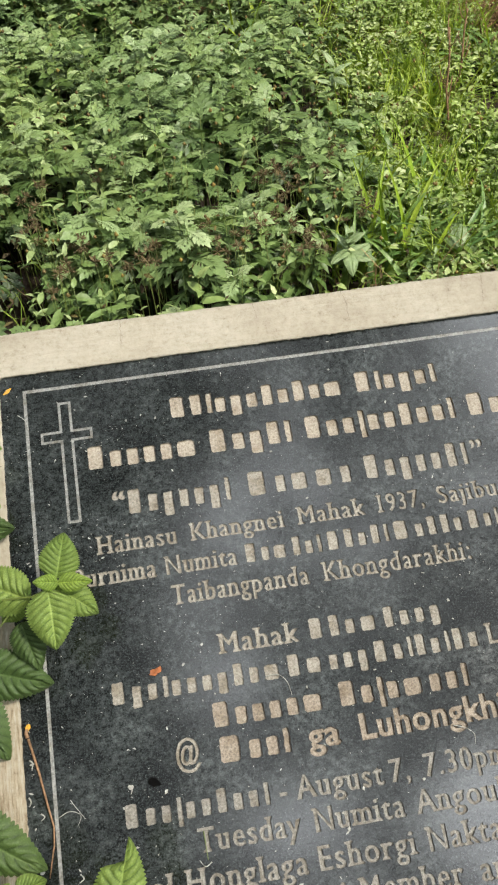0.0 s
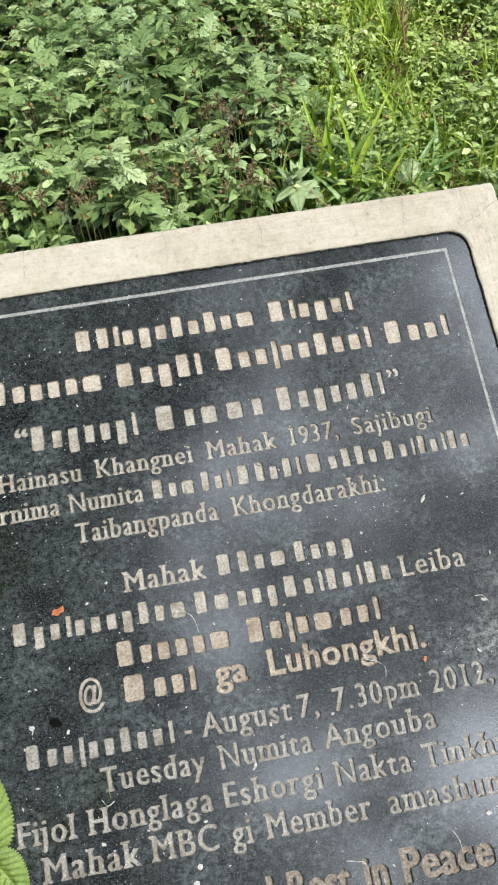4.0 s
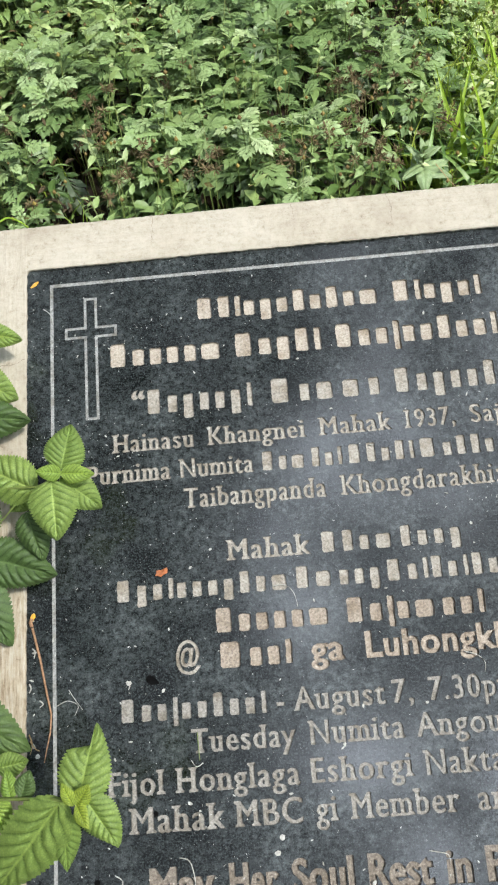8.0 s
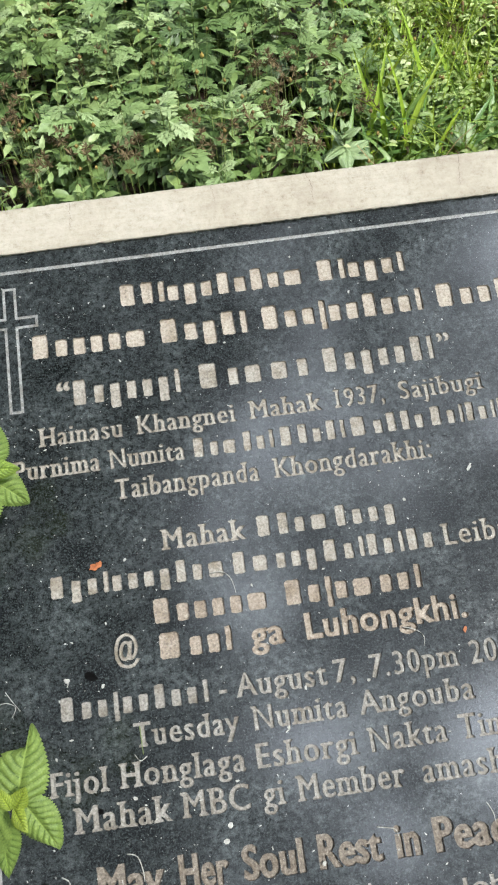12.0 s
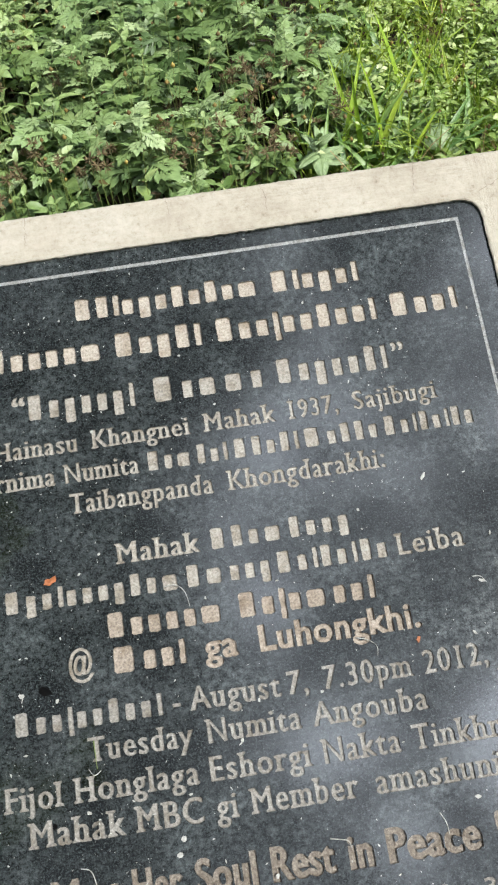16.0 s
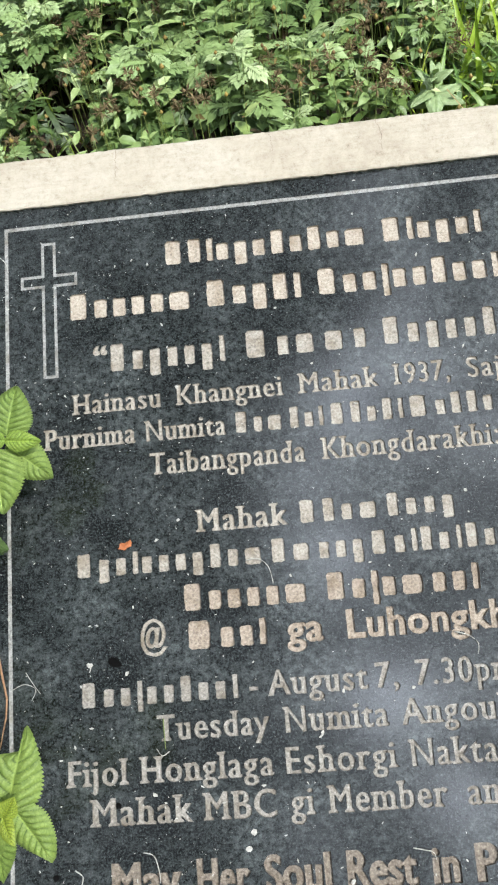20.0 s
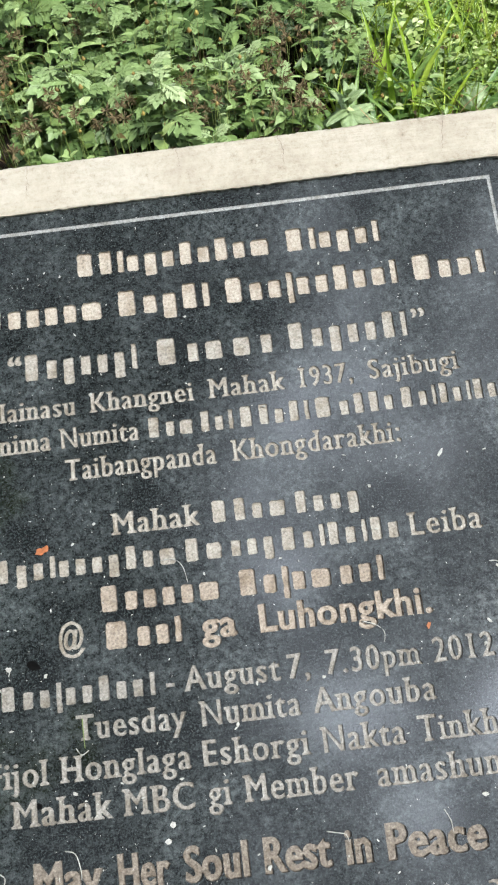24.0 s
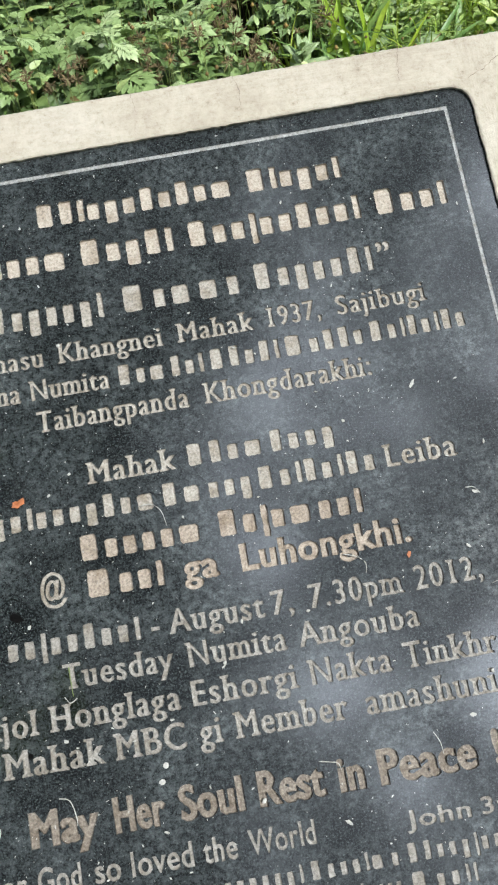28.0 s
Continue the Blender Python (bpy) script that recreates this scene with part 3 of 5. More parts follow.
def serifed(polys, xh, cap, asc, s=0.075, h=0.10):
    """Slab serifs on the free ends of upright strokes."""
    out = []
    for poly in polys:
        n, res = len(poly), []
        for i, p in enumerate(poly):
            q, before, after = poly[(i + 1) % n], poly[i - 1], poly[(i + 2) % n]
            level, wide = abs(p.y - q.y) < 0.012, abs(q.x - p.x)
            tall = min(abs(before.y - p.y), abs(after.y - q.y)) > 0.16
            free = abs(after.y - q.y) > 0.16 and abs(after.x - q.x) < 0.02
            tall = tall and free and abs(before.x - p.x) < 0.02
            foot = level and tall and 0.05 < wide < 0.3 and q.x > p.x and abs(p.y) < 0.05
            top = level and free and 0.05 < wide < 0.3 and q.x < p.x and min(abs(p.y - v) for v in (xh, cap, asc)) < 0.05
            if foot:
                res += [p + Vector((0, h)), p + Vector((-s, h * 0.5)), p + Vector((-s, 0)), q + Vector((s, 0)), q + Vector((s, h * 0.5)), q + Vector((0, h))]
            elif top:
                r = s * 0.8 if tall and abs(p.y - cap) < 0.014 else 0.0
                res += ([p + Vector((0, -h)), p + Vector((r, -h * 0.5)), p + Vector((r, 0))] if r else [p.copy()])
                res += [q + Vector((-s, -h * 0.1)), q + Vector((-s, -h * 0.6)), q + Vector((0, -h))]
            else:
                ip = poly[i - 1]
                lev0 = abs(ip.y - p.y) < 0.012
                free0 = abs(q.y - p.y) > 0.16 and abs(q.x - p.x) < 0.02
                t0 = abs(poly[i - 2].y - ip.y) > 0.16 and free0 and abs(poly[i - 2].x - ip.x) < 0.02
                w0 = 0.05 < abs(ip.x - p.x) < 0.3
                was_foot = lev0 and t0 and w0 and p.x > ip.x and abs(ip.y) < 0.05
                was_top = lev0 and free0 and w0 and p.x < ip.x and min(abs(ip.y - v) for v in (xh, cap, asc)) < 0.05
                if not (was_foot or was_top):
                    res.append(p)
        out.append(res)
    return out


def height_of(text):
    return max(p.y for poly in font_outlines(text) for p in poly)


X_H, CAP_H, ASC_H = height_of("x"), height_of("H"), height_of("l")
SHAPES = []  # (outline, +1 cut or -1 island, owner)
OWNERS = []  # (name, paint, depth, label)


def add_owner(name, paint, depth, label=""):
    OWNERS.append((name, paint, depth, label))
    return len(OWNERS) - 1


def cut_box(u0, v0, u1, v1, owner, sign=1):
    SHAPES.append(([Vector(p) for p in ((u0, v0), (u1, v0), (u1, v1), (u0, v1))], sign, owner))


def cut_bar(u0, v0, u1, v1, owner):
    """A bar with chipped edges."""
    c = 0.12 * min(u1 - u0, v1 - v0)
    pts = []
    for (x0, y0), (x1, y1) in (((u0 + c, v0), (u1 - c, v0)), ((u1, v0 + c), (u1, v1 - c)), ((u1 - c, v1), (u0 + c, v1)), ((u0, v1 - c), (u0, v0 + c))):
        n = max(1, int(math.hypot(x1 - x0, y1 - y0) / 0.0028))
        for k in range(n + 1):
            pts.append(Vector((x0 + (x1 - x0) * k / n + chip.gauss(0, 0.00022), y0 + (y1 - y0) * k / n + chip.gauss(0, 0.00022))))
    SHAPES.append((pts, 1, owner))


chip = random.Random(9)
BAR = {"C": (1.0, 0, 1), "M": (1.3, 0, 1), "b": (0.8, 0, 1), "x": (0.78, 0, 0.70), "m": (1.2, 0, 0.70), "i": (0.42, 0, 0.95), "g": (0.8, -0.28, 0.70), "j": (0.42, -0.28, 0.95)}  # width, foot and top of a bar


def line(v, cap, style, words):
    """One line of writing on the baseline v; the paint is duller on the lower lines. A word is (text, u0, u1); a list in place of the text gives bars, by the kind of their size."""
    paint = {"serif": PAINT if v > -0.45 else PAINT_DULL, "thin": PAINT_DULL, "heavy": PAINT_WORN, "faded": PAINT_FADED}.get(style, PAINT_WARM)
    depth = {"heavy": 0.0028, "faded": 0.0028, "title": 0.0026, "serif": 0.0020}.get(style, 0.0012)
    fill = {"serif": 0.60, "thin": 0.50}.get(style, 0.68)
    for text, u0, u1 in words:
        if isinstance(text, list):
            kinds = "".join(text)
            wide = [BAR[k][0] for k in kinds]
            unit, u = (u1 - u0) / (sum(wide) - (1 - fill) * wide[-1]), u0
            for k, w in zip(kinds, wide):
                cut_bar(u, v + BAR[k][1] * cap, u + w * unit * fill, v + BAR[k][2] * cap, add_owner("bar", paint, depth))
                u += w * unit
            continue
        ow = add_owner("word", paint, depth, "engraved word")
        polys = font_outlines(text, 1.17 if style == "serif" else 1.08)
        dx, dy = {"serif": (0.041, 0.007), "title": (0.05, 0.025), "heavy": (0.052, 0.024), "faded": (0.066, 0.030), "thin": (0.026, 0.014)}[style]
        polys = heavier(polys, dx, dy)
        if style == "serif":
            polys = serifed(polys, X_H + dy, CAP_H + dy, ASC_H + dy)
        x0, x1 = min(p.x for q in polys for p in q), max(p.x for q in polys for p in q)
        sx, sy = (u1 - u0) / (x1 - x0), cap / (CAP_H + dy)
        for q in polys:
            q = [Vector((u0 + (p.x - x0) * sx + chip.gauss(0, 0.00016), v + p.y * sy + chip.gauss(0, 0.00016))) for p in q]
            a = area(q)
            if abs(a) > 1e-9:
                sign = 1 if a > 0 else -1
                q = q if a > 0 else q[::-1]
                far = max(range(len(q)), key=lambda i: (q[(i + 1) % len(q)] - q[i]).length)
                SHAPES.append((q[far:] + q[:far], sign, ow))


line(-0.0555, 0.0245, "title", [(["Cbixgxbxbxm"], -0.131, 0.062), (["Cixgxi"], 0.080, 0.173)])
line(-0.1025, 0.0265, "title", [(["Cxxxxm"], -0.227, -0.110), (["Cxgbi"], -0.093, -0.002), (["Cxxjxxbxxi"], 0.014, 0.184), (["Cxxi"], 0.200, 0.270)])
line(-0.158, 0.027, "serif", [("\u201c", -0.206, -0.192), (["Cxgxxgi"], -0.189, -0.079), (["Mxmmx"], -0.059, 0.053), (["Cxgxxbi"], 0.070, 0.185), ("\u201d", 0.190, 0.204)])
line(-0.197, 0.0195, "serif", [("Hainasu", -0.228, -0.143), ("Khangnei", -0.129, -0.027), ("Mahak", -0.014, 0.061), ("1937,", 0.074, 0.126), ("Sajibugi", 0.141, 0.228)])
line(-0.2292, 0.0200, "serif", [("Purnima", -0.256, -0.168), ("Numita", -0.160, -0.083), (["Cxmbxi"], -0.074, 0.007), (["Cbxbi"], 0.014, 0.080), (["Mxbbx"], 0.086, 0.160), (["Cxibxibx"], 0.168, 0.258)])
line(-0.261, 0.0205, "serif", [("Taibangpanda", -0.156, -0.012), ("Khongdarakhi:", 0.002, 0.162)])
line(-0.3172, 0.0205, "serif", [("Mahak", -0.117, -0.033), (["Cbxmbxxg"], -0.022, 0.114)])
line(-0.350, 0.0210, "serif", [(["Cgxixxxgbxm"], -0.227, -0.060), (["Cmxxg"], -0.050, 0.031), (["Cxibxibx"], 0.039, 0.146), ("Leiba", 0.155, 0.223)])
line(-0.3865, 0.0235, "heavy", [(["Cxxxxm"], -0.131, -0.023), (["Cxjxmxxi"], -0.004, 0.128)])
line(-0.4197, 0.0240, "heavy", [(["Mxxi"], -0.129, -0.060), ("ga", -0.043, -0.010), ("Luhongkhi.", 0.010, 0.166)])
line(-0.4160, 0.0235, "serif", [("@", -0.172, -0.148)])
line(-0.463, 0.0210, "serif", [(["Cxxjxxbxxi"], -0.226, -0.088), ("-", -0.079, -0.071), ("August", -0.063, 0.024), ("7,", 0.030, 0.050), ("7.30pm", 0.064, 0.149), ("2012,", 0.159, 0.221)])
line(-0.494, 0.0210, "serif", [("Tuesday", -0.161, -0.063), ("Numita", -0.052, 0.038), ("Angouba", 0.048, 0.157)])
line(-0.5275, 0.0215, "serif", [("Fijol", -0.242, -0.187), ("Honglaga", -0.178, -0.062), ("Eshorgi", -0.052, 0.042), ("Nakta", 0.051, 0.125), ("Tinkhre.", 0.136, 0.240)])
line(-0.560, 0.0220, "serif", [("Mahak", -0.222, -0.133), ("MBC", -0.125, -0.062), ("gi", -0.051, -0.030), ("Member", -0.020, 0.080), ("amashuni.", 0.095, 0.218)])
line(-0.6172, 0.0280, "faded", [("May", -0.205, -0.145), ("Her", -0.133, -0.088), ("Soul", -0.077, -0.021), ("Rest", -0.009, 0.049), ("in", 0.060, 0.083), ("Peace", 0.095, 0.181), ("!", 0.1945, 0.2025)])
line(-0.6550, 0.0135, "thin", [("John", 0.109, 0.165), ("3:", 0.174, 0.192), ("16", 0.204, 0.228)])
line(-0.6535, 0.0195, "thin", [("For", -0.243, -0.212), ("God", -0.203, -0.166), ("so", -0.155, -0.133), ("loved", -0.124, -0.071), ("the", -0.063, -0.034), ("World", -0.024, 0.033)])
line(-0.6815, 0.0150, "thin", [(["xxxxxxgi"], -0.060, 0.017), (["Cxxximx"], 0.024, 0.097), (["Cbxxgjxm"], 0.106, 0.187)])
line(-0.7040, 0.0150, "thin", [(["xxgbxx"], -0.02, 0.045), (["imxxg"], 0.062, 0.095), (["Mxxii"], 0.105, 0.160)])

FRAME_LINE = add_owner("border_line", PAINT_LINE, 0.0006, "thin grey engraved border line")
cut_box(-0.2918, -0.8503, 0.2918, 0.0018, FRAME_LINE)
cut_box(-0.2882, -0.8467, 0.2882, -0.0021, FRAME_LINE, -1)
CROSS = add_owner("cross", PAINT_LINE, 0.0008, "engraved outline cross")


def cross_shape(g, sign):
    x0, x1, l, r = -0.2545 + g, -0.2405 - g, -0.2755 + g, -0.2195 - g
    t, a1, a0, b = -0.0185 - g, -0.0525 - g, -0.0655 + g, -0.1585 + g
    pts = [(x0, b), (x1, b), (x1, a0), (r, a0), (r, a1), (x1, a1), (x1, t), (x0, t), (x0, a1), (l, a1), (l, a0), (x0, a0)]
    SHAPES.append(([Vector(p) for p in pts], sign, CROSS))


cross_shape(-0.0003, 1)
cross_shape(0.0026, -1)


def build_plaque():
    from mathutils.geometry import delaunay_2d_cdt
    hx, top, low = 0.3185, 0.0315, -0.882
    verts, faces = [Vector(p) for p in ((-hx, low), (hx, low), (hx, top), (-hx, top))], [[0, 1, 2, 3]]
    for poly, sign, owner in SHAPES:
        faces.append(list(range(len(verts), len(verts) + len(poly))))
        verts += poly
    v, e, f, ov, oe, of = delaunay_2d_cdt(verts, [], faces, 0, 1e-7)
    cells = {}
    for i, (poly, sign, owner) in enumerate(SHAPES):
        big = owner in (FRAME_LINE, CROSS)
        xs, ys = [p.x for p in poly], [p.y for p in poly]
        box = (min(xs), max(xs), min(ys), max(ys), i)
        for c in (range(-50, 50) if big else range(int(box[2] // 0.02), int(box[3] // 0.02) + 1)):
            cells.setdefault(c, []).append(box)

    def winding(x, y, poly):
        n = 0
        for i, b in enumerate(poly):
            a = poly[i - 1]
            if (a.y > y) != (b.y > y) and x < a.x + (y - a.y) / (b.y - a.y) * (b.x - a.x):
                n += 1 if b.y > a.y else -1
        return n

    owner_of = []
    for tri in f:
        x, y = sum(v[k].x for k in tri) / 3, sum(v[k].y for k in tri) / 3
        score = {}
        for x0, x1, y0, y1, i in cells.get(int(y // 0.02), ()):
            if x0 < x < x1 and y0 < y < y1:
                w = winding(x, y, SHAPES[i][0])
                score[SHAPES[i][2]] = score.get(SHAPES[i][2], 0) + w * SHAPES[i][1]
        best = [k for k, c in score.items() if c > 0]
        owner_of.append(best[0] if best else -1)
    face_f, index = [], {}
    floors = [([], [], {}) for _ in OWNERS]
    sides = {}
    for tri, own in zip(f, owner_of):
        if own < 0:
            face_f.append([index.setdefault(k, len(index)) for k in tri])
        else:
            fv, ff, ix = floors[own]
            ff.append([ix.setdefault((k, 1), len(ix)) for k in tri])
        for a, b in zip(tri, list(tri[1:]) + [tri[0]]):
            sides.setdefault((min(a, b), max(a, b)), []).append((own, a, b))
    for pair in sides.values():
        if len(pair) == 2 and pair[0][0] != pair[1][0]:
            for own, a, b in pair:
                if own >= 0:
                    ff, ix = floors[own][1], floors[own][2]
                    ff.append([ix.setdefault(k, len(ix)) for k in ((a, 1), (b, 1), (b, 0), (a, 0))][::-1])
    order = sorted(index, key=index.get)
    part("face", ([(v[k].x, v[k].y, 0.0) for k in order], face_f), GRANITE, plaque)
    slab_v = [(x, y, z) for z in (-0.022, -0.005) for x, y in ((-hx, low), (hx, low), (hx, top), (-hx, top))]
    slab_v += [(x, y, 0.0) for x, y in ((-hx, low), (hx, low), (hx, top), (-hx, top))]
    slab_f = [(3, 2, 1, 0), (4, 5, 6, 7)] + [(k + o, (k + 1) % 4 + o, (k + 1) % 4 + o + 4, k + o + 4) for k in range(4) for o in (0, 4)]
    part("slab", (slab_v, slab_f), GRANITE, plaque)
    for (name, paint, depth, label), (fv, ff, ix) in zip(OWNERS, floors):
        if ff:
            keys = sorted(ix, key=ix.get)
            part(name, ([(v[k].x, v[k].y, -depth if d else 0.0) for k, d in keys], ff), paint, plaque, label)


build_plaque()


# ---- weeds and grass ----
def leaf_ovate(n=5, wide=0.27, tooth=0.03):
    """Simple pointed leaf along x, folded on its midrib, curling down, with a shallowly toothed edge."""
    vs, fs = [], []
    for i in range(n + 1):
        x = i / n
        w = wide * math.sin(math.pi * min(1, x ** 0.8 * 0.94 + 0.05)) ** 0.85 * (1 - 0.2 * x) + (tooth if i % 2 else 0) * (0 < i < n)
        z = 0.12 * x - 0.34 * x * x
        vs += [(x, -w, z + 0.28 * w), (x, 0, z - 0.012), (x, w, z + 0.28 * w)]
    for i in range(n):
        a = 3 * i
        for k in (0, 1):
            fs += [(a + k, a + k + 3, a + k + 1), (a + k + 1, a + k + 3, a + k + 4)]
    return np.array(vs), np.array(fs)


def leaf_cut(pairs=4, fine=True):
    """Leaf cut nearly to its rib: blunt-toothed lobes in pairs and a three-toothed end."""
    vs, fs = [], []

    def lift(x, y):
        return 0.14 * x - 0.36 * x * x + 0.20 * abs(y) - 0.85 * y * y + 0.02 * math.sin(17 * x + 5 * y)

    def lobe(x0, y0, ang, ln, w):
        ca, sa = math.cos(ang), math.sin(ang)
        if fine:
            out = [(-0.04, -0.5), (0.42, -0.62), (0.62, -1.0), (0.74, -0.62), (1.0, 0.0), (0.76, 0.62), (0.60, 1.0), (0.40, 0.62), (-0.04, 0.5)]
        else:
            out = [(-0.04, -0.5), (0.62, -1.0), (1.0, 0.0), (0.60, 1.0), (-0.04, 0.5)]
        base = len(vs)
        for p, q in [(0.45, 0.0)] + out:
            x, y = x0 + ca * p * ln - sa * q * w, y0 + sa * p * ln + ca * q * w
            vs.append((x, y, lift(x, y) - (0.02 if (p, q) == (0.45, 0.0) else 0)))
        for k in range(1, len(out)):
            fs.append((base, base + k, base + k + 1))

    for k in range(pairs):
        t = 0.26 + 0.42 * k / max(1, pairs - 1)
        for side in (-1, 1):
            lobe(t, side * 0.01, side * (1.02 - 0.12 * k), (0.30, 0.42, 0.40, 0.30)[k % 4], 0.080)
    lobe(0.66, 0.0, 0.0, 0.40, 0.115)
    base = len(vs)
    for i in range(4):
        x = i * 0.25
        w = 0.018 + 0.03 * (i > 0)
        vs += [(x, -w, lift(x, w)), (x, w, lift(x, w))]
    for i in range(3):
        a = base + 2 * i
        fs += [(a, a + 2, a + 1), (a + 1, a + 2, a + 3)]
    return np.array(vs), np.array(fs)


def blade(bend, n=5, wide=0.022):
    vs, fs = [], []
    for i in range(n + 1):
        t = i / n
        w = wide * (1 - t ** 1.8) * (0.6 + 0.4 * min(1, t * 4)) + 0.0006
        x, z = (1 - math.cos(bend * t)) / bend, math.sin(bend * t) / bend
        vs += [(x, -w, z), (x + 0.006, 0, z - 0.004), (x, w, z)]
    for i in range(n):
        a = 3 * i
        for k in (0, 1):
            fs += [(a + k, a + k + 1, a + k + 3), (a + k + 1, a + k + 4, a + k + 3)]
    return np.array(vs), np.array(fs)


rng = np.random.default_rng(11)


def smooth01(a, b, x):
    t = np.clip((x - a) / (b - a), 0, 1)
    return t * t * (3 - 2 * t)


def lumps(x, y, f, seed):
    return np.array([noise.noise((a * f, b * f, seed)) for a, b in zip(x, y)])


def bare(x, y):
    """How far the soil is left to dry grass: beside the grave's upper corner, and two worn spots further off."""
    near = np.exp(-(((x - 0.74) / 0.38) ** 6 + ((y - 0.23) / 0.45) ** 6))
    far = np.exp(-(((x - 1.20) / 0.22) ** 4 + ((y - 2.12) / 0.34) ** 4))
    spot = 0.8 * np.exp(-(((x - 0.20) / 0.09) ** 4 + ((y - 2.45) / 0.12) ** 4))
    return np.maximum(np.maximum(near, far), spot)


def meadow(x, y):
    """0 among the tall weeds, 1 in the low bright growth to the east."""
    return smooth01(0.12, 0.58, x - 0.13 * (y - 0.7))


def corner(x, y):
    """The sparse dark growth off the grave's upper left corner."""
    return smooth01(-0.28, -0.42, x) * smooth01(0.80, 0.60, y) * smooth01(-1.2, -0.9, x)


def room(x, y):
    """1 but for the small clearing in which a pale broad-leaved weed stands."""
    return np.where((np.abs(x - 0.262) < 0.055) & (y > 0.40) & (y < 0.77), 0.06, 1.0)


def canopy(x, y):
    """Height of the weeds above the soil."""
    h = 0.265 - 0.175 * smooth01(-0.1, 0.5, x - 0.15 * (y - 0.7))
    h = np.where(y < 0.05, np.where(x < 0, 0.30 + 0.25 * np.clip(y + 0.2, -0.6, 0), 0.07), h)
    h = np.where(y < -1.0, 0.07, h) * (1 - 0.3 * corner(x, y))
    return h * (1 - 0.65 * bare(x, y))


def clumps(x, y, f, seed, least=0.12):
    return least + (1 - least) * smooth01(-0.19, 0.12, lumps(x, y, f, seed))


def sow(belt, per_m2):
    """Places for seedlings: belt 0 round the grave, 1 about it and 2 the field beyond, thinning out unevenly, none under the grave."""
    x0, x1, y0, y1 = [(-1.15, 1.5, 0.1, 2.75), (-3.2, 3.4, -2.6, 4.8), (-7.5, 7.5, -6.5, 9.0)][belt]
    n = int((x1 - x0) * (y1 - y0) * per_m2 * (1.0, 0.7, 0.09)[belt])
    x, y = rng.uniform(x0, x1, n), rng.uniform(y0, y1, n)
    keep = (np.abs(x) > 0.40) | (y > 0.10) | (y < -0.95)
    out_x, out_y = np.maximum(np.maximum(-1.15 - x, x - 1.5), 0), np.maximum(np.maximum(0.1 - y, y - 2.75), 0)
    away = np.hypot(out_x, out_y) * (1 + 0.35 * np.sin(2.1 * x + 1.3 * y) + 0.25 * np.sin(4.3 * y - 2.9 * x))
    share = 0.68 * np.exp(-away / 0.55) + 0.09
    middle = (x > -3.2) & (x < 3.4) & (y > -2.6) & (y < 4.8)
    if belt == 0:
        keep &= (y > 0.42) | (np.abs(x) > 0.40) | (rng.random(n) < 0.35)
    elif belt == 1:
        keep &= (away > 0) & (rng.random(n) < share / 0.7)
    else:
        keep &= ~middle & (rng.random(n) < smooth01(7.3, 2.5, np.hypot(x, y - 1.0) + 1.2 * np.sin(3 * np.arctan2(y, x)) + 0.8 * np.sin(7 * np.arctan2(y, x))))
    return x[keep], y[keep]


def grow(x, y, nodes, size, paired, tall=(0.72, 1.08), low=0.52):
    """Leaf placements for upright weeds: spiralling or in crossed pairs up the stalk, the small young ones on top."""
    n = len(x)
    h = canopy(x, y) * rng.uniform(*tall, n) * (1 + 0.26 * lumps(x, y, 3.1, 4.0) + 0.14 * lumps(x, y, 8.0, 7.0))
    h = np.maximum(h, 0.035)
    lean_a, lean = rng.uniform(0, 6.283, n), rng.uniform(0.0, 0.3, n)
    turn0, tone0 = rng.uniform(0, 6.283, n), np.clip(rng.normal(0.5, 0.22, n) + 0.25 * lumps(x, y, 5.0, 17.0), 0, 1)
    size = size * rng.uniform(0.75, 1.25, n)
    cols = [[] for _ in range(7)]
    for k in range(nodes):
        level = k // 2 if paired else k
        last = max(1, (nodes - 1) // 2 if paired else nodes - 1)
        u = level / last
        z = h * (1 - low * u ** 1.1 + rng.uniform(-0.03, 0.03, n))
        az = turn0 + (level * 1.571 + (k % 2) * 3.1416 if paired else k * 2.4) + rng.normal(0, 0.25, n)
        pitch = 0.50 - 0.58 * u ** 0.6 + rng.normal(0, 0.22, n)
        sz = size * (0.45 + 0.55 * min(1.0, 1.7 * u)) * rng.uniform(0.8, 1.2, n)
        # paler young leaves on top; shade of the gaps painted into lower ones
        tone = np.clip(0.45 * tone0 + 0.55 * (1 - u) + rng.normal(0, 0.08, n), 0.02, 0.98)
        for c, v in zip(cols, (x + np.cos(lean_a) * lean * z, y + np.sin(lean_a) * lean * z, z, az, pitch, sz, tone)):
            c.append(v)
    c = [np.concatenate(v) for v in cols]
    return (np.stack(c[:3], -1), c[3], c[4], c[5], c[6]), (x, y, h, lean_a, lean)


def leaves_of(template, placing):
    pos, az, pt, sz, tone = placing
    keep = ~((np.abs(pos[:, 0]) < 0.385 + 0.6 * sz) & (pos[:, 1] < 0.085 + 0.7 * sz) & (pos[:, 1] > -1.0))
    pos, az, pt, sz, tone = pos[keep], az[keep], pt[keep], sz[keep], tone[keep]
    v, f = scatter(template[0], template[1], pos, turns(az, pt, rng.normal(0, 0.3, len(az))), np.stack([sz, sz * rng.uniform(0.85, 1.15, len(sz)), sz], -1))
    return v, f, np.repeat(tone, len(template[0]))


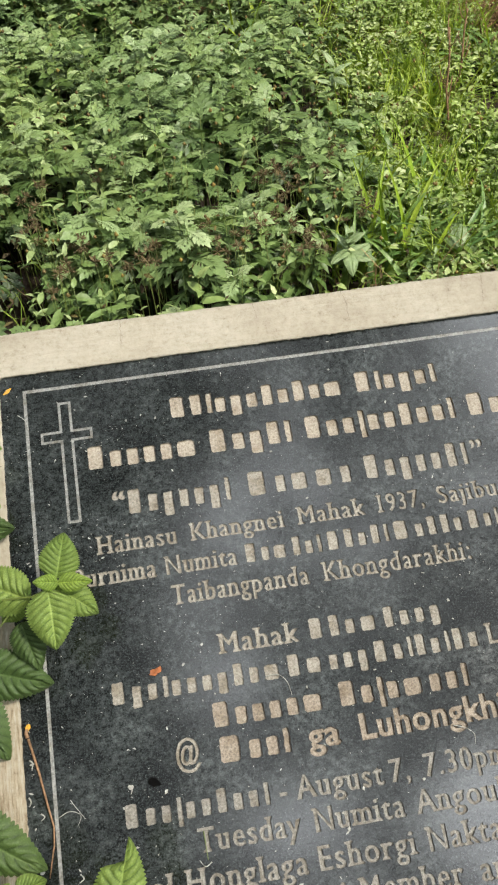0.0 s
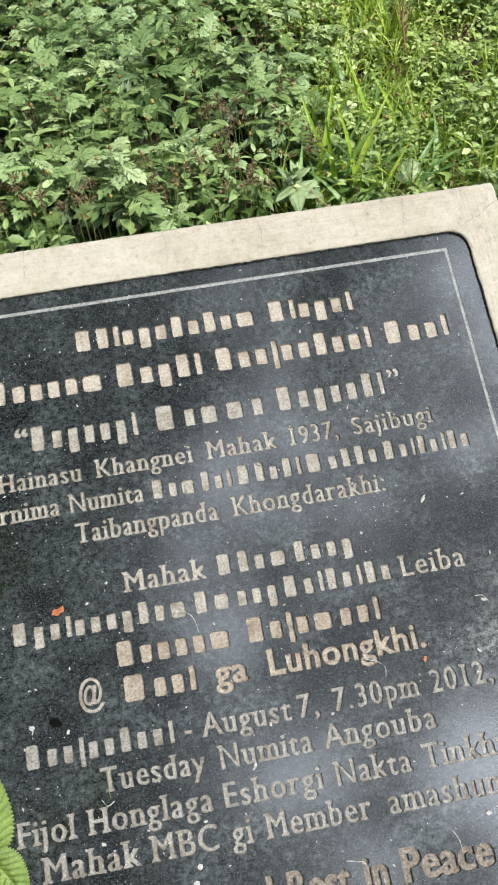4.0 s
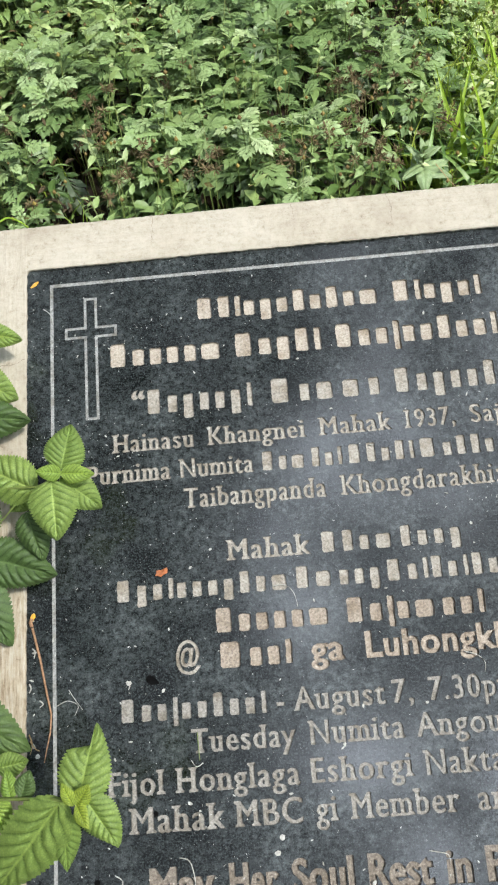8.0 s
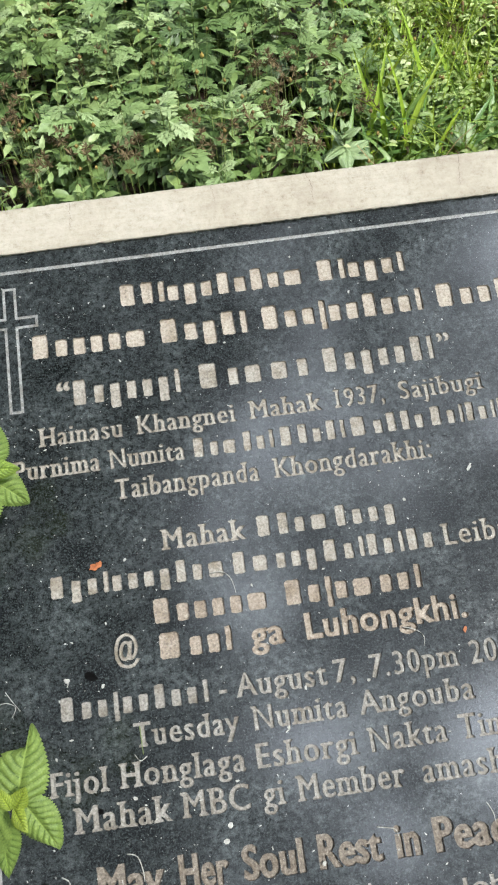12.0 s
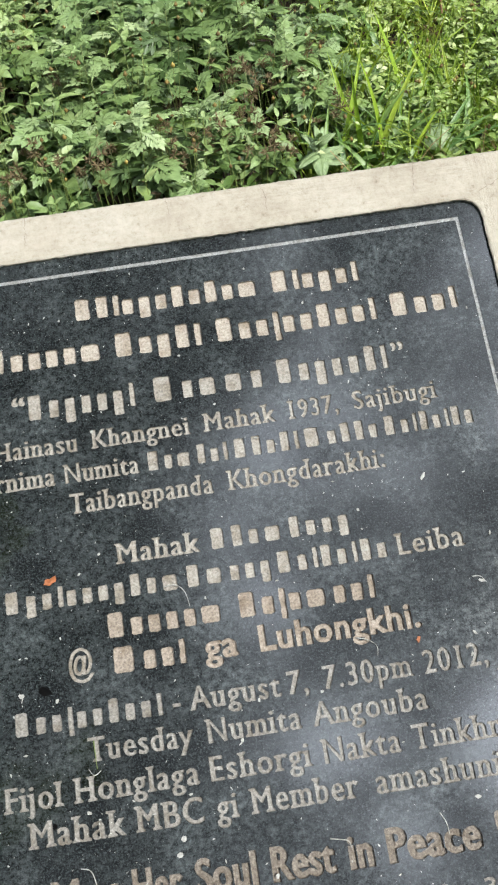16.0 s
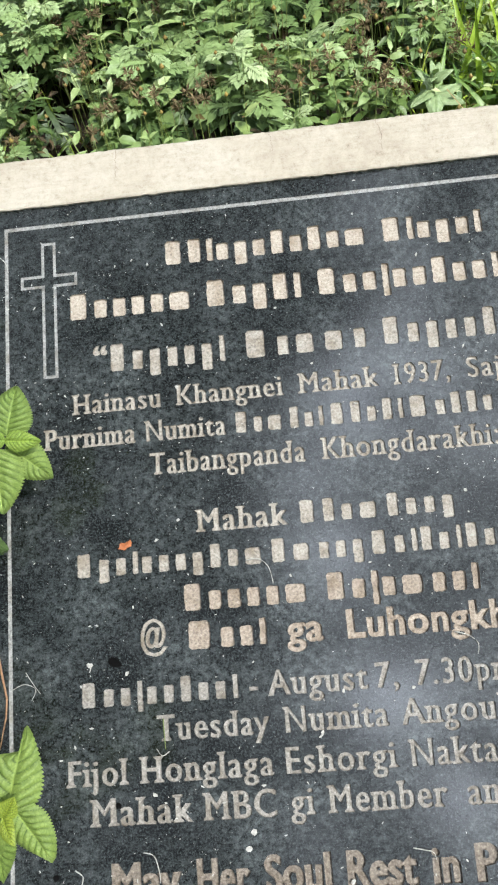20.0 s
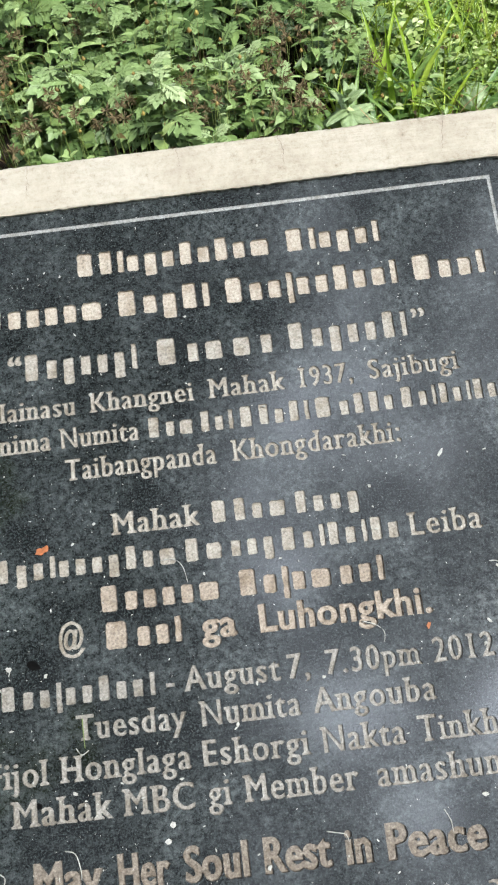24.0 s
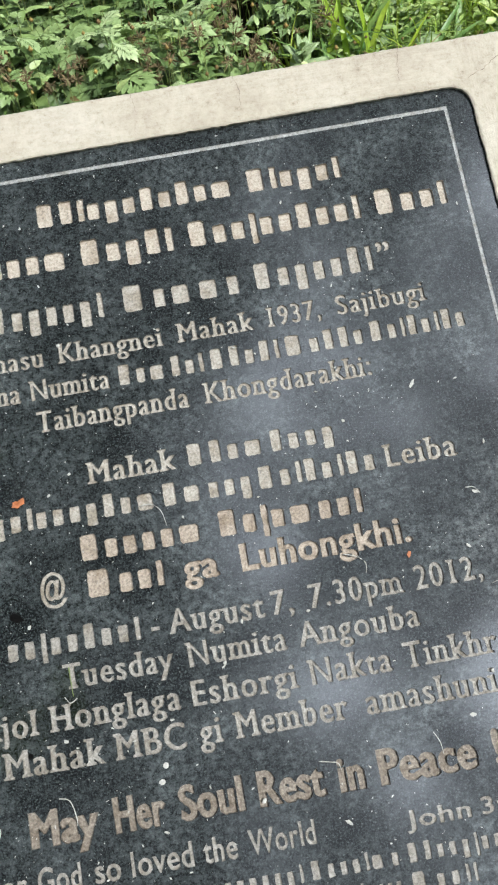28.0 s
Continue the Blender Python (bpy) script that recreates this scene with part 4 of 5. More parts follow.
def stalks(info, r=0.0013):
    x, y, h, la, ln = info
    n = len(x)
    ring3 = np.array([(math.cos(a), math.sin(a)) for a in (0, 2.094, 4.189)])
    v = np.zeros((n, 6, 3))
    for k in range(3):
        v[:, k] = np.stack([x + r * ring3[k][0], y + r * ring3[k][1], 0 * x - 0.015], -1)
        v[:, k + 3] = np.stack([x + np.cos(la) * ln * h + 0.6 * r * ring3[k][0], y + np.sin(la) * ln * h + 0.6 * r * ring3[k][1], h], -1)
    f = np.array([(0, 1, 4), (0, 4, 3), (1, 2, 5), (1, 5, 4), (2, 0, 3), (2, 3, 5)])
    return v.reshape(-1, 3), (f[None] + 6 * np.arange(n)[:, None, None]).reshape(-1, 3)


def grass_at(x, y, length, spread, bends, wide=0.15, lift=-0.008, n=5):
    pick = rng.integers(0, len(bends), len(x))
    tuft = lumps(x, y, 11.0, 41.0)
    chunks = []
    for b, bend in enumerate(bends):
        m = pick == b
        tv, tf = blade(bend, n)
        k = m.sum()
        sz = length * rng.uniform(0.6, 1.25, k) * (1 + 0.5 * tuft[m])
        pos = np.stack([x[m], y[m], 0 * x[m] + lift], -1)
        tone = np.clip(0.45 + 0.6 * tuft[m] + rng.normal(0, 0.18, k), 0.02, 0.98)
        v, f = scatter(tv, tf, pos, turns(rng.uniform(0, 6.283, k), rng.normal(0, spread, k), rng.normal(0, spread, k)), np.stack([sz, wide * rng.uniform(0.6, 1.3, k), sz], -1))
        chunks.append((v, f, np.repeat(tone, len(tv))))
    return chunks


CUT, CUT_LOW, OVATE, OVATE_LOW = leaf_cut(), leaf_cut(2, False), leaf_ovate(5, 0.215), leaf_ovate(2, 0.215, 0.0)
ROUND, ROUND_LOW = leaf_ovate(3, 0.29, 0.0), leaf_ovate(2, 0.29, 0.0)


def plants_apart(place, info, near, template, mat, name, label, group):
    """The chosen plants as things of their own, stem and leaves apart; gives back the placings of the rest."""
    pos, az, pt, sz, tone = place
    x, y, h, la, ln = info
    n = len(x)
    for i in np.flatnonzero(near):
        ob = thing(name, pose(x[i], y[i], 0), label, "weed", group)
        tip = Vector((math.cos(la[i]) * ln[i] * h[i], math.sin(la[i]) * ln[i] * h[i], h[i]))
        stem = part("stem", tube([(0, 0, -0.015), tip * 0.5, tip], 0.0014, 5), STEM, ob)
        own = np.arange(i, len(az), n)
        rot = turns(az[own], pt[own], rng.normal(0, 0.3, len(own)))
        wide = rng.uniform(0.85, 1.15, len(own))
        for k, j in enumerate(own):
            vs = (template[0] * sz[j] * np.array([1, wide[k], 1])) @ rot[k].T + pos[j] - np.array([x[i], y[i], 0])
            if (vs[:, 1] + y[i]).min() > 0.09:
                leaf = part("leaf", (vs.tolist(), template[1].tolist(), True), mat, stem)
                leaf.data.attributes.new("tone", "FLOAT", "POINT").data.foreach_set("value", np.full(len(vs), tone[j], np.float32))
    rest = np.tile(~near, len(az) // n)
    return (pos[rest], az[rest], pt[rest], sz[rest], tone[rest]), tuple(a[~near] for a in info)


def build_weeds():
    cut, ovate, stems, grass, dry, dead, cover = [], [], [], [], [], [], []
    for belt in range(3):
        x, y = sow(belt, 235)
        keep = rng.random(len(x)) < (0.03 + 0.97 * smooth01(0.40, 0.02, x - 0.13 * (y - 0.7) + 0.45 * lumps(x, y, 2.6, 8.0))) * (1 - bare(x, y)) * clumps(x, y, 4.6, 2.0, 0.06) * (1 - 0.8 * corner(x, y)) * room(x, y)
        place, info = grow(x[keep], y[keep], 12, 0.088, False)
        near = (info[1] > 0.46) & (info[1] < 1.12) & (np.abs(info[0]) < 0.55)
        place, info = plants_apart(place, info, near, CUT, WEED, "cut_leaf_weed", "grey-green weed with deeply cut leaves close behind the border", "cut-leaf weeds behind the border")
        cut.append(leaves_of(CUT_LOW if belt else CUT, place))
        stems.append(stalks(info))
        x, y = sow(belt, 340)
        keep = rng.random(len(x)) < (0.95 - 0.94 * bare(x, y)) * clumps(x, y, 6.5, 12.0, 0.12) * (1 - 0.4 * corner(x, y)) * (1 - 0.45 * meadow(x, y)) * room(x, y)
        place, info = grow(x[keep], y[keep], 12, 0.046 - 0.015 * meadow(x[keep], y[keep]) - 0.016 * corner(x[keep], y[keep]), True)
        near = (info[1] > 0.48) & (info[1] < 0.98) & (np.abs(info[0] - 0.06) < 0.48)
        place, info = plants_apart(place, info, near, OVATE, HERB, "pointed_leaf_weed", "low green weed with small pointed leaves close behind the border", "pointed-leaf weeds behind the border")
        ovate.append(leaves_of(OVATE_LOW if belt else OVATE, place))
        stems.append(stalks(info, 0.0009))
        x, y = sow(belt, 6500)
        keep = rng.random(len(x)) < (0.04 + 0.9 * meadow(x, y)) * (1 - 0.975 * bare(x, y)) * clumps(x, y, 4.0, 31.0, 0.05)
        grass += grass_at(x[keep], y[keep], 0.145, 0.45, (0.5, 1.0, 1.6, 2.2), 0.15, n=5 if belt == 0 else 3)
        x, y = sow(belt, 6500)
        keep = rng.random(len(x)) < 0.02 + 0.9 * bare(x, y)
        dry += grass_at(x[keep], y[keep], 0.13, 1.3, (0.3, 0.9, 1.6), 0.085, 0.016, 4 if belt == 0 else 2)
        x, y = sow(belt, 80)
        place, info = grow(x, y, 5, 0.022, False)
        dead.append(leaves_of(OVATE_LOW, place))
        x, y = sow(belt, 9500)
        keep = rng.random(len(x)) < (0.06 + 0.9 * meadow(x, y)) * (1 - 0.97 * bare(x, y)) * clumps(x, y, 5.0, 21.0, 0.2)
        x, y = x[keep], y[keep]
        k = len(x)
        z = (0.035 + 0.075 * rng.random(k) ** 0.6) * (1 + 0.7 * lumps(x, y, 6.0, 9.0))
        # tone varies by patch and grows paler with height
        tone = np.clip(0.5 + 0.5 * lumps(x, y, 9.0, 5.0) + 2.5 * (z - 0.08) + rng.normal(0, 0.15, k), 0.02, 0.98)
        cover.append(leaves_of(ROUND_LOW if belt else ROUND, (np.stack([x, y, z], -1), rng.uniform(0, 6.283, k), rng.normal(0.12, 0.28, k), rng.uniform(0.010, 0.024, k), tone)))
    tagged(quick_mesh("cut_leaf_weeds", cut, WEED), "dense grey-green weeds with deeply cut leaves", "weeds", kind="stuff")
    tagged(quick_mesh("small_leaf_weeds", ovate, HERB), "low green weeds with small pointed leaves", "weeds", kind="stuff")
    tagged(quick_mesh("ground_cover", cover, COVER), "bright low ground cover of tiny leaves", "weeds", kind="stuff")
    tagged(quick_mesh("withered_leaves", dead, DEAD), "brown withered leaves among the weeds", "dry leaves", kind="stuff")
    tagged(quick_mesh("weed_stalks", stems, STEM), "thin green stalks of the weeds", "weeds", kind="stuff")
    tagged(quick_mesh("grass", grass, GRASS), "bright green grass blades among weeds", "grass", kind="stuff")
    tagged(quick_mesh("dry_grass", dry, DRY), "brown dry grass lying on the soil", "dry grass", kind="stuff")


build_weeds()


# ---- the shrub branches that lean over the grave ----
def big_leaf(base, tip, width, fold=0.25, sag=0.12, side=0.0, teeth=1.0, bite=False, quilt=1.0):
    """Toothed, quilted leaf from its stalk to its tip, facing up off the slope."""
    b, t = Vector(base), Vector(tip)
    ax = t - b
    ln = ax.length
    ax.normalize()
    up = Vector((side, -0.22, 1.0))
    up = (up - ax * up.dot(ax)).normalized()
    across = up.cross(ax)
    nl, nw = 84, 14
    vs, fs, veins = [], [], []
    for i in range(nl + 1):
        u = i / nl
        w = 0.53 * width * max(0.0, math.sin(math.pi * u ** 0.66)) ** 0.74
        tooth = 1.0 + (-0.05, 0.03, 0.075, 0.045)[i % 4] * (teeth if 2 < i < nl - 1 else 0)
        for k in range(-nw, nw + 1):
            q = k / nw
            y = q * w * (tooth if abs(k) == nw else 1.0)
            if bite and k > 0 and u > 0.62:
                y *= max(0.05, 1 - (u - 0.62) / 0.10)
            ph = (u * 8.5 - abs(q) * 1.9 + 0.12 * noise.noise((u * 5, q * 3, base[1] * 70))) % 1.0
            ridge = abs(math.sin(math.pi * ph))
            puff = quilt * 0.10 * width * ridge ** 0.45 * min(1, abs(q) * 3) * (1 - abs(q) ** 4)
            # below zero in the creases that get painted shade, 1 on the midrib
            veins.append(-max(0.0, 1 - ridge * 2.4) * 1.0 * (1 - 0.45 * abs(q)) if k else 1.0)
            z = fold * abs(y) * (1 - 0.8 * abs(q)) + puff - sag * ln * u * u - 0.10 * width * q * q + 0.04 * width * noise.noise((u * 3, q * 2, base[0] * 90))
            vs.append(b + ax * (u * ln) + across * y + up * z)
    m = 2 * nw + 1
    for i in range(nl):
        for k in range(2 * nw):
            fs.append((i * m + k, i * m + k + 1, (i + 1) * m + k + 1, (i + 1) * m + k)[::-1])
    return vs, fs, veins


def leaf_part(data, mat, ob):
    leaf = part("leaf", (data[0], data[1], True), mat, ob)
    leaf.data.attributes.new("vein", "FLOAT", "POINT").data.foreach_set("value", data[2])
    return leaf


def shrub(name, label, leaves, stems, foot):
    ob = thing(name, SLAB @ Matrix.Translation(foot), label, "shrub", "shrub branches beside the grave")
    f = Vector(foot)
    made = [(part("stem", tube([Vector(p) - f for p in pts], r, 7), STEM, ob), pts) for r, pts in stems]
    for mat, base, tip, width, *bite in leaves:
        rel = [Vector(p) - f for p in (base, tip)]
        own = min(made, key=lambda m: min((Vector(p) - Vector(base)).length for p in m[1]))[0]
        leaf_part(big_leaf(rel[0], rel[1], width, random.uniform(0.12, 0.35), random.uniform(0.02, 0.18), random.uniform(-0.25, 0.25), 1.0, bool(bite)), mat, own)
    return ob


G, Y, D = SHRUB_LEAF, SHRUB_YOUNG, SHRUB_DARK
random.seed(5)
shrub("shrub_branch", "green toothed-leaf shrub branch lying over the cream border", [
    (G, (-0.255, -0.238, 0.100), (-0.243, -0.200, 0.112), 0.034),
    (G, (-0.263, -0.249, 0.104), (-0.260, -0.302, 0.098), 0.040),
    (G, (-0.258, -0.244, 0.090), (-0.222, -0.273, 0.088), 0.031),
    (Y, (-0.252, -0.245, 0.110), (-0.223, -0.250, 0.120), 0.016),
    (Y, (-0.252, -0.245, 0.110), (-0.273, -0.243, 0.118), 0.014),
    (G, (-0.286, -0.250, 0.080), (-0.346, -0.216, 0.072), 0.042),
    (G, (-0.297, -0.249, 0.070), (-0.319, -0.264, 0.052), 0.023),
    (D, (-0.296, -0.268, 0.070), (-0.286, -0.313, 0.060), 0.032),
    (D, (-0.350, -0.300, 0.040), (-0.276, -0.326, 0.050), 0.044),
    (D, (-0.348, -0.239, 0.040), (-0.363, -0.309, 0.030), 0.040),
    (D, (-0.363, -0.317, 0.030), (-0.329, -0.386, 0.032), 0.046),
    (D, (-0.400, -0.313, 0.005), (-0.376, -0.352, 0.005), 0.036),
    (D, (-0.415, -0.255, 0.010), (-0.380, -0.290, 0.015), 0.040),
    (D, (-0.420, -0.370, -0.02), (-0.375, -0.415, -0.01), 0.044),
], [
    (0.0016, [(-0.46, -0.20, -0.25), (-0.43, -0.222, -0.08), (-0.387, -0.233, 0.03), (-0.33, -0.243, 0.07), (-0.28, -0.250, 0.09), (-0.252, -0.245, 0.108)]),
    (0.0011, [(-0.40, -0.29, -0.05), (-0.346, -0.283, 0.035), (-0.317, -0.267, 0.062), (-0.297, -0.25, 0.072)]),
    (0.0011, [(-0.44, -0.30, -0.15), (-0.397, -0.306, 0.0), (-0.363, -0.304, 0.025), (-0.35, -0.30, 0.04)]),
], (-0.46, -0.20, -0.25))
shrub("shrub_branch", "upper shrub branch with bright and dark toothed leaves beside the border", [
    (G, (-0.352, -0.071, 0.050), (-0.308, -0.083, 0.050), 0.024),
    (Y, (-0.385, -0.050, 0.060), (-0.332, -0.094, 0.070), 0.019),
    (G, (-0.360, -0.117, 0.050), (-0.316, -0.144, 0.042), 0.036),
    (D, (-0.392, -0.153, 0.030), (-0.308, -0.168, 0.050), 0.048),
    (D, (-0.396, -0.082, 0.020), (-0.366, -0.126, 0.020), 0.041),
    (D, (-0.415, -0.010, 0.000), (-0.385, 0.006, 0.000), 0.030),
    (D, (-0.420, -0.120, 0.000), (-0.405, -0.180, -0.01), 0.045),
], [
    (0.0015, [(-0.50, -0.05, -0.25), (-0.45, -0.06, -0.06), (-0.40, -0.062, 0.03), (-0.37, -0.075, 0.05), (-0.352, -0.074, 0.052)]),
    (0.0010, [(-0.45, -0.06, -0.06), (-0.41, -0.10, 0.01), (-0.38, -0.118, 0.04), (-0.36, -0.117, 0.05)]),
], (-0.50, -0.05, -0.25))
shrub("shrub_branch", "bright green shrub branch with a half-eaten leaf reaching over the granite", [
    (G, (-0.216, -0.511, 0.210), (-0.200, -0.460, 0.222), 0.034, True),
    (G, (-0.211, -0.508, 0.210), (-0.190, -0.542, 0.200), 0.028),
    (SHRUB_TIP, (-0.214, -0.511, 0.220), (-0.203, -0.499, 0.234), 0.012),
    (SHRUB_TIP, (-0.214, -0.511, 0.220), (-0.206, -0.524, 0.232), 0.011),
    (SHRUB_TIP, (-0.216, -0.511, 0.222), (-0.220, -0.497, 0.236), 0.009),
    (G, (-0.231, -0.510, 0.200), (-0.308, -0.590, 0.140), 0.043),
    (G, (-0.232, -0.519, 0.190), (-0.237, -0.562, 0.160), 0.022),
    (D, (-0.256, -0.515, 0.170), (-0.278, -0.535, 0.150), 0.018),
    (Y, (-0.292, -0.508, 0.163), (-0.284, -0.534, 0.158), 0.020),
    (SHRUB_TIP, (-0.306, -0.507, 0.152), (-0.312, -0.530, 0.148), 0.015),
    (D, (-0.268, -0.508, 0.172), (-0.261, -0.489, 0.176), 0.016),
    (Y, (-0.276, -0.508, 0.170), (-0.282, -0.488, 0.170), 0.014),
], [
    (0.0019, [(-0.50, -0.46, -0.2), (-0.44, -0.49, 0.0), (-0.35, -0.508, 0.12), (-0.28, -0.508, 0.17), (-0.236, -0.508, 0.20), (-0.214, -0.510, 0.216)]),
], (-0.50, -0.46, -0.20))
shrub("shrub_branch", "low shrub branch with dark and young leaves crowding the cream border", [
    (D, (-0.355, -0.428, 0.120), (-0.283, -0.479, 0.130), 0.046),
    (G, (-0.304, -0.489, 0.120), (-0.279, -0.485, 0.120), 0.020),
    (G, (-0.333, -0.508, 0.120), (-0.306, -0.483, 0.140), 0.023),
    (G, (-0.312, -0.510, 0.140), (-0.341, -0.544, 0.120), 0.033),
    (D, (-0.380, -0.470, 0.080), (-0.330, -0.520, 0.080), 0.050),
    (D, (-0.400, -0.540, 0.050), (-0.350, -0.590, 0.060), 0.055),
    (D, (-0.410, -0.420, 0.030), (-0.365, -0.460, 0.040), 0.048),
    (Y, (-0.335, -0.515, 0.130), (-0.348, -0.548, 0.130), 0.020),
], [
    (0.0015, [(-0.51, -0.43, -0.2), (-0.45, -0.46, 0.0), (-0.40, -0.485, 0.07), (-0.35, -0.505, 0.115), (-0.325, -0.512, 0.125)]),
    (0.0011, [(-0.45, -0.46, 0.0), (-0.40, -0.45, 0.08), (-0.355, -0.428, 0.12)]),
    (0.0010, [(-0.35, -0.508, 0.12), (-0.325, -0.50, 0.125), (-0.304, -0.489, 0.122)]),
], (-0.51, -0.43, -0.20))


# ---- small things lying on the granite ----
def flat_bit(outline, thick, curl=0.0, seed=0):
    """A small crumpled scrap: an outline in metres with a raised rim and thickness."""
    rnd = random.Random(seed)
    n = len(outline)
    cx, cy = sum(p[0] for p in outline) / n, sum(p[1] for p in outline) / n
    vs = [(cx, cy, thick * 0.6)]
    for x, y in outline:
        vs.append((x, y, thick * 0.3 + curl * rnd.random()))
    for x, y in outline:
        vs.append((cx + (x - cx) * 0.8, cy + (y - cy) * 0.8, 0.0))
    fs = [(0, 1 + k, 1 + (k + 1) % n) for k in range(n)]
    fs += [(1 + k, 1 + n + k, 1 + n + (k + 1) % n, 1 + (k + 1) % n) for k in range(n)]
    fs.append(tuple(range(1 + n, 1 + 2 * n))[::-1])
    return vs, fs


def blob(r, seed, squash=1.0, n=9):
    rnd = random.Random(seed)
    return [(r * rnd.uniform(0.65, 1.2) * math.cos(6.283 * k / n), squash * r * rnd.uniform(0.65, 1.2) * math.sin(6.283 * k / n)) for k in range(n)]


def lay(name, label, category, u, v, turn, data, mat, group=""):
    ob = new(name, mesh_of(name, data[0], data[1], mat))
    ob.matrix_world = SLAB @ pose(u, v, 0.0004, 0, 0, turn)
    return tagged(ob, label, category, group)


lay("petal", "crumpled bright orange petal on the black granite", "petal", -0.184, -0.325, 10, flat_bit(blob(0.0045, 1, 0.8), 0.0018, 0.003, 1), PETAL_ORANGE)
lay("petal", "small folded orange petal on the black granite", "petal", -0.1795, -0.3235, 50, flat_bit(blob(0.0042, 2, 0.7), 0.002, 0.003, 2), PETAL_ORANGE)
lay("petal", "tiny dried orange petal on the granite", "petal", 0.159, -0.431, 70, flat_bit(blob(0.0032, 3, 0.6), 0.001, 0.001, 3), PETAL_ORANGE)
lay("petal", "small yellow petal beside the border", "petal", -0.311, -0.358, 80, flat_bit(blob(0.0048, 4, 0.55), 0.0015, 0.001, 4), PETAL_YELLOW)
lay("petal", "small yellow petal in the plaque corner", "petal", -0.308, 0.003, 35, flat_bit(blob(0.0055, 5, 0.35), 0.0015, 0.001, 5), PETAL_YELLOW)
lay("leaf_scrap", "black rotten leaf scrap on the granite", "leaf", -0.196, -0.426, -25, flat_bit(blob(0.0075, 6, 0.55), 0.0008, 0.0008, 6), DARK_BIT)
lay("leaf_scrap", "round black spot of rotten leaf", "leaf", -0.197, -0.544, 0, flat_bit(blob(0.0030, 7), 0.0004, 0.0, 7), DARK_BIT)
lay("leaf_scrap", "round black spot of rotten leaf", "leaf", -0.252, -0.598, 0, flat_bit(blob(0.0034, 8), 0.0004, 0.0, 8), DARK_BIT)
FLAKES = [(0.195, -0.277, 0.0062), (-0.088, -0.584, 0.005), (0.062, -0.642, 0.0045), (-0.31, -0.478, 0.0044), (-0.218, -0.427, 0.0042), (-0.083, -0.571, 0.0042), (0.184, -0.575, 0.0042), (0.23, -0.386, 0.0042), (0.206, -0.452, 0.004), (-0.09, -0.624, 0.004), (0.259, -0.519, 0.004), (0.22, -0.631, 0.0038), (0.212, -0.349, 0.0036), (0.233, -0.47, 0.0036), (0.248, -0.342, 0.0036), (-0.309, -0.392, 0.0036), (-0.306, -0.487, 0.0036), (0.213, -0.433, 0.0036), (-0.005, -0.613, 0.0035), (-0.019, -0.496, 0.0034), (-0.218, -0.48, 0.0034), (-0.165, -0.537, 0.0034), (0.25, -0.614, 0.0034), (0.209, -0.542, 0.0034), (-0.312, -0.418, 0.0034), (-0.291, -0.382, 0.0034), (0.259, -0.54, 0.0032), (-0.127, -0.18, 0.003), (-0.072, -0.535, 0.003), (0.125, -0.3, 0.003), (-0.233, -0.495, 0.003), (-0.185, -0.436, 0.003)]  # place and size of the larger ones
drop = random.Random(21)
FLAKES += [(min(0.31, max(-0.31, drop.gauss(-0.05, 0.2))), drop.uniform(-0.70, -0.02), drop.uniform(0.0018, 0.0032)) for _ in range(26)]
for k, (u, v, r) in enumerate(FLAKES):
    lay("flake", "small dry white flake on the granite", "flake", u, v, drop.uniform(0, 180), flat_bit(blob(r * 0.72, 20 + k, drop.uniform(0.3, 0.8)), 0.0008, 0.0012, k), PETAL_WHITE, "white flakes on the plaque")


def thread(points, label, r=0.0004, mat=PETAL_WHITE, name="dry_thread", category="thread", lift=0.0):
    n, pts = len(points), []
    for k in range(13):
        t = k / 12 * (n - 1)
        i = min(int(t), n - 2)
        f = t - i
        p = [Vector((*points[max(0, min(n - 1, j))], 0)) for j in (i - 1, i, i + 1, i + 2)]
        q = 0.5 * (2 * p[1] + (p[2] - p[0]) * f + (2 * p[0] - 5 * p[1] + 4 * p[2] - p[3]) * f * f + (3 * p[1] - p[0] - 3 * p[2] + p[3]) * f ** 3)
        pts.append(q + Vector((0, 0, r + lift + 0.0012 * math.sin(math.pi * k / 12))))
    d = tube(pts, r, 5, 0.5)
    ob = new(name, mesh_of(name, d[0], d[1], mat, True))
    ob.matrix_world = SLAB @ pose(0, 0, 0)
    tagged(ob, label, category)


thread([(-0.074, -0.346), (-0.062, -0.346), (-0.054, -0.354), (-0.051, -0.368)], "curved pale plant thread on the granite", 0.0005)
thread([(0.101, -0.421), (0.112, -0.425), (0.119, -0.432), (0.118, -0.441)], "curved pale plant thread on the granite", 0.0005)
thread([(-0.288, -0.443), (-0.277, -0.439), (-0.267, -0.444), (-0.271, -0.453)], "hooked pale plant thread on the granite", 0.0004)
thread([(-0.276, -0.429), (-0.270, -0.438), (-0.263, -0.448)], "short pale plant thread", 0.0004)
thread([(-0.299, -0.027), (-0.291, -0.035), (-0.288, -0.046)], "short pale plant thread", 0.0005)
thread([(-0.177, -0.582), (-0.168, -0.585), (-0.164, -0.598), (-0.164, -0.606)], "bent pale plant thread", 0.0006)
thread([(0.046, -0.590), (0.056, -0.592), (0.062, -0.594), (0.064, -0.600)], "bent pale plant thread", 0.0006)
thread([(-0.155, -0.476), (-0.1545, -0.488), (-0.154, -0.501)], "thin greenish stalk on the granite", 0.0006, STEM)
thread([(-0.236, -0.593), (-0.229, -0.598), (-0.232, -0.607), (-0.237, -0.604)], "curled pale plant thread on the granite", 0.0006)
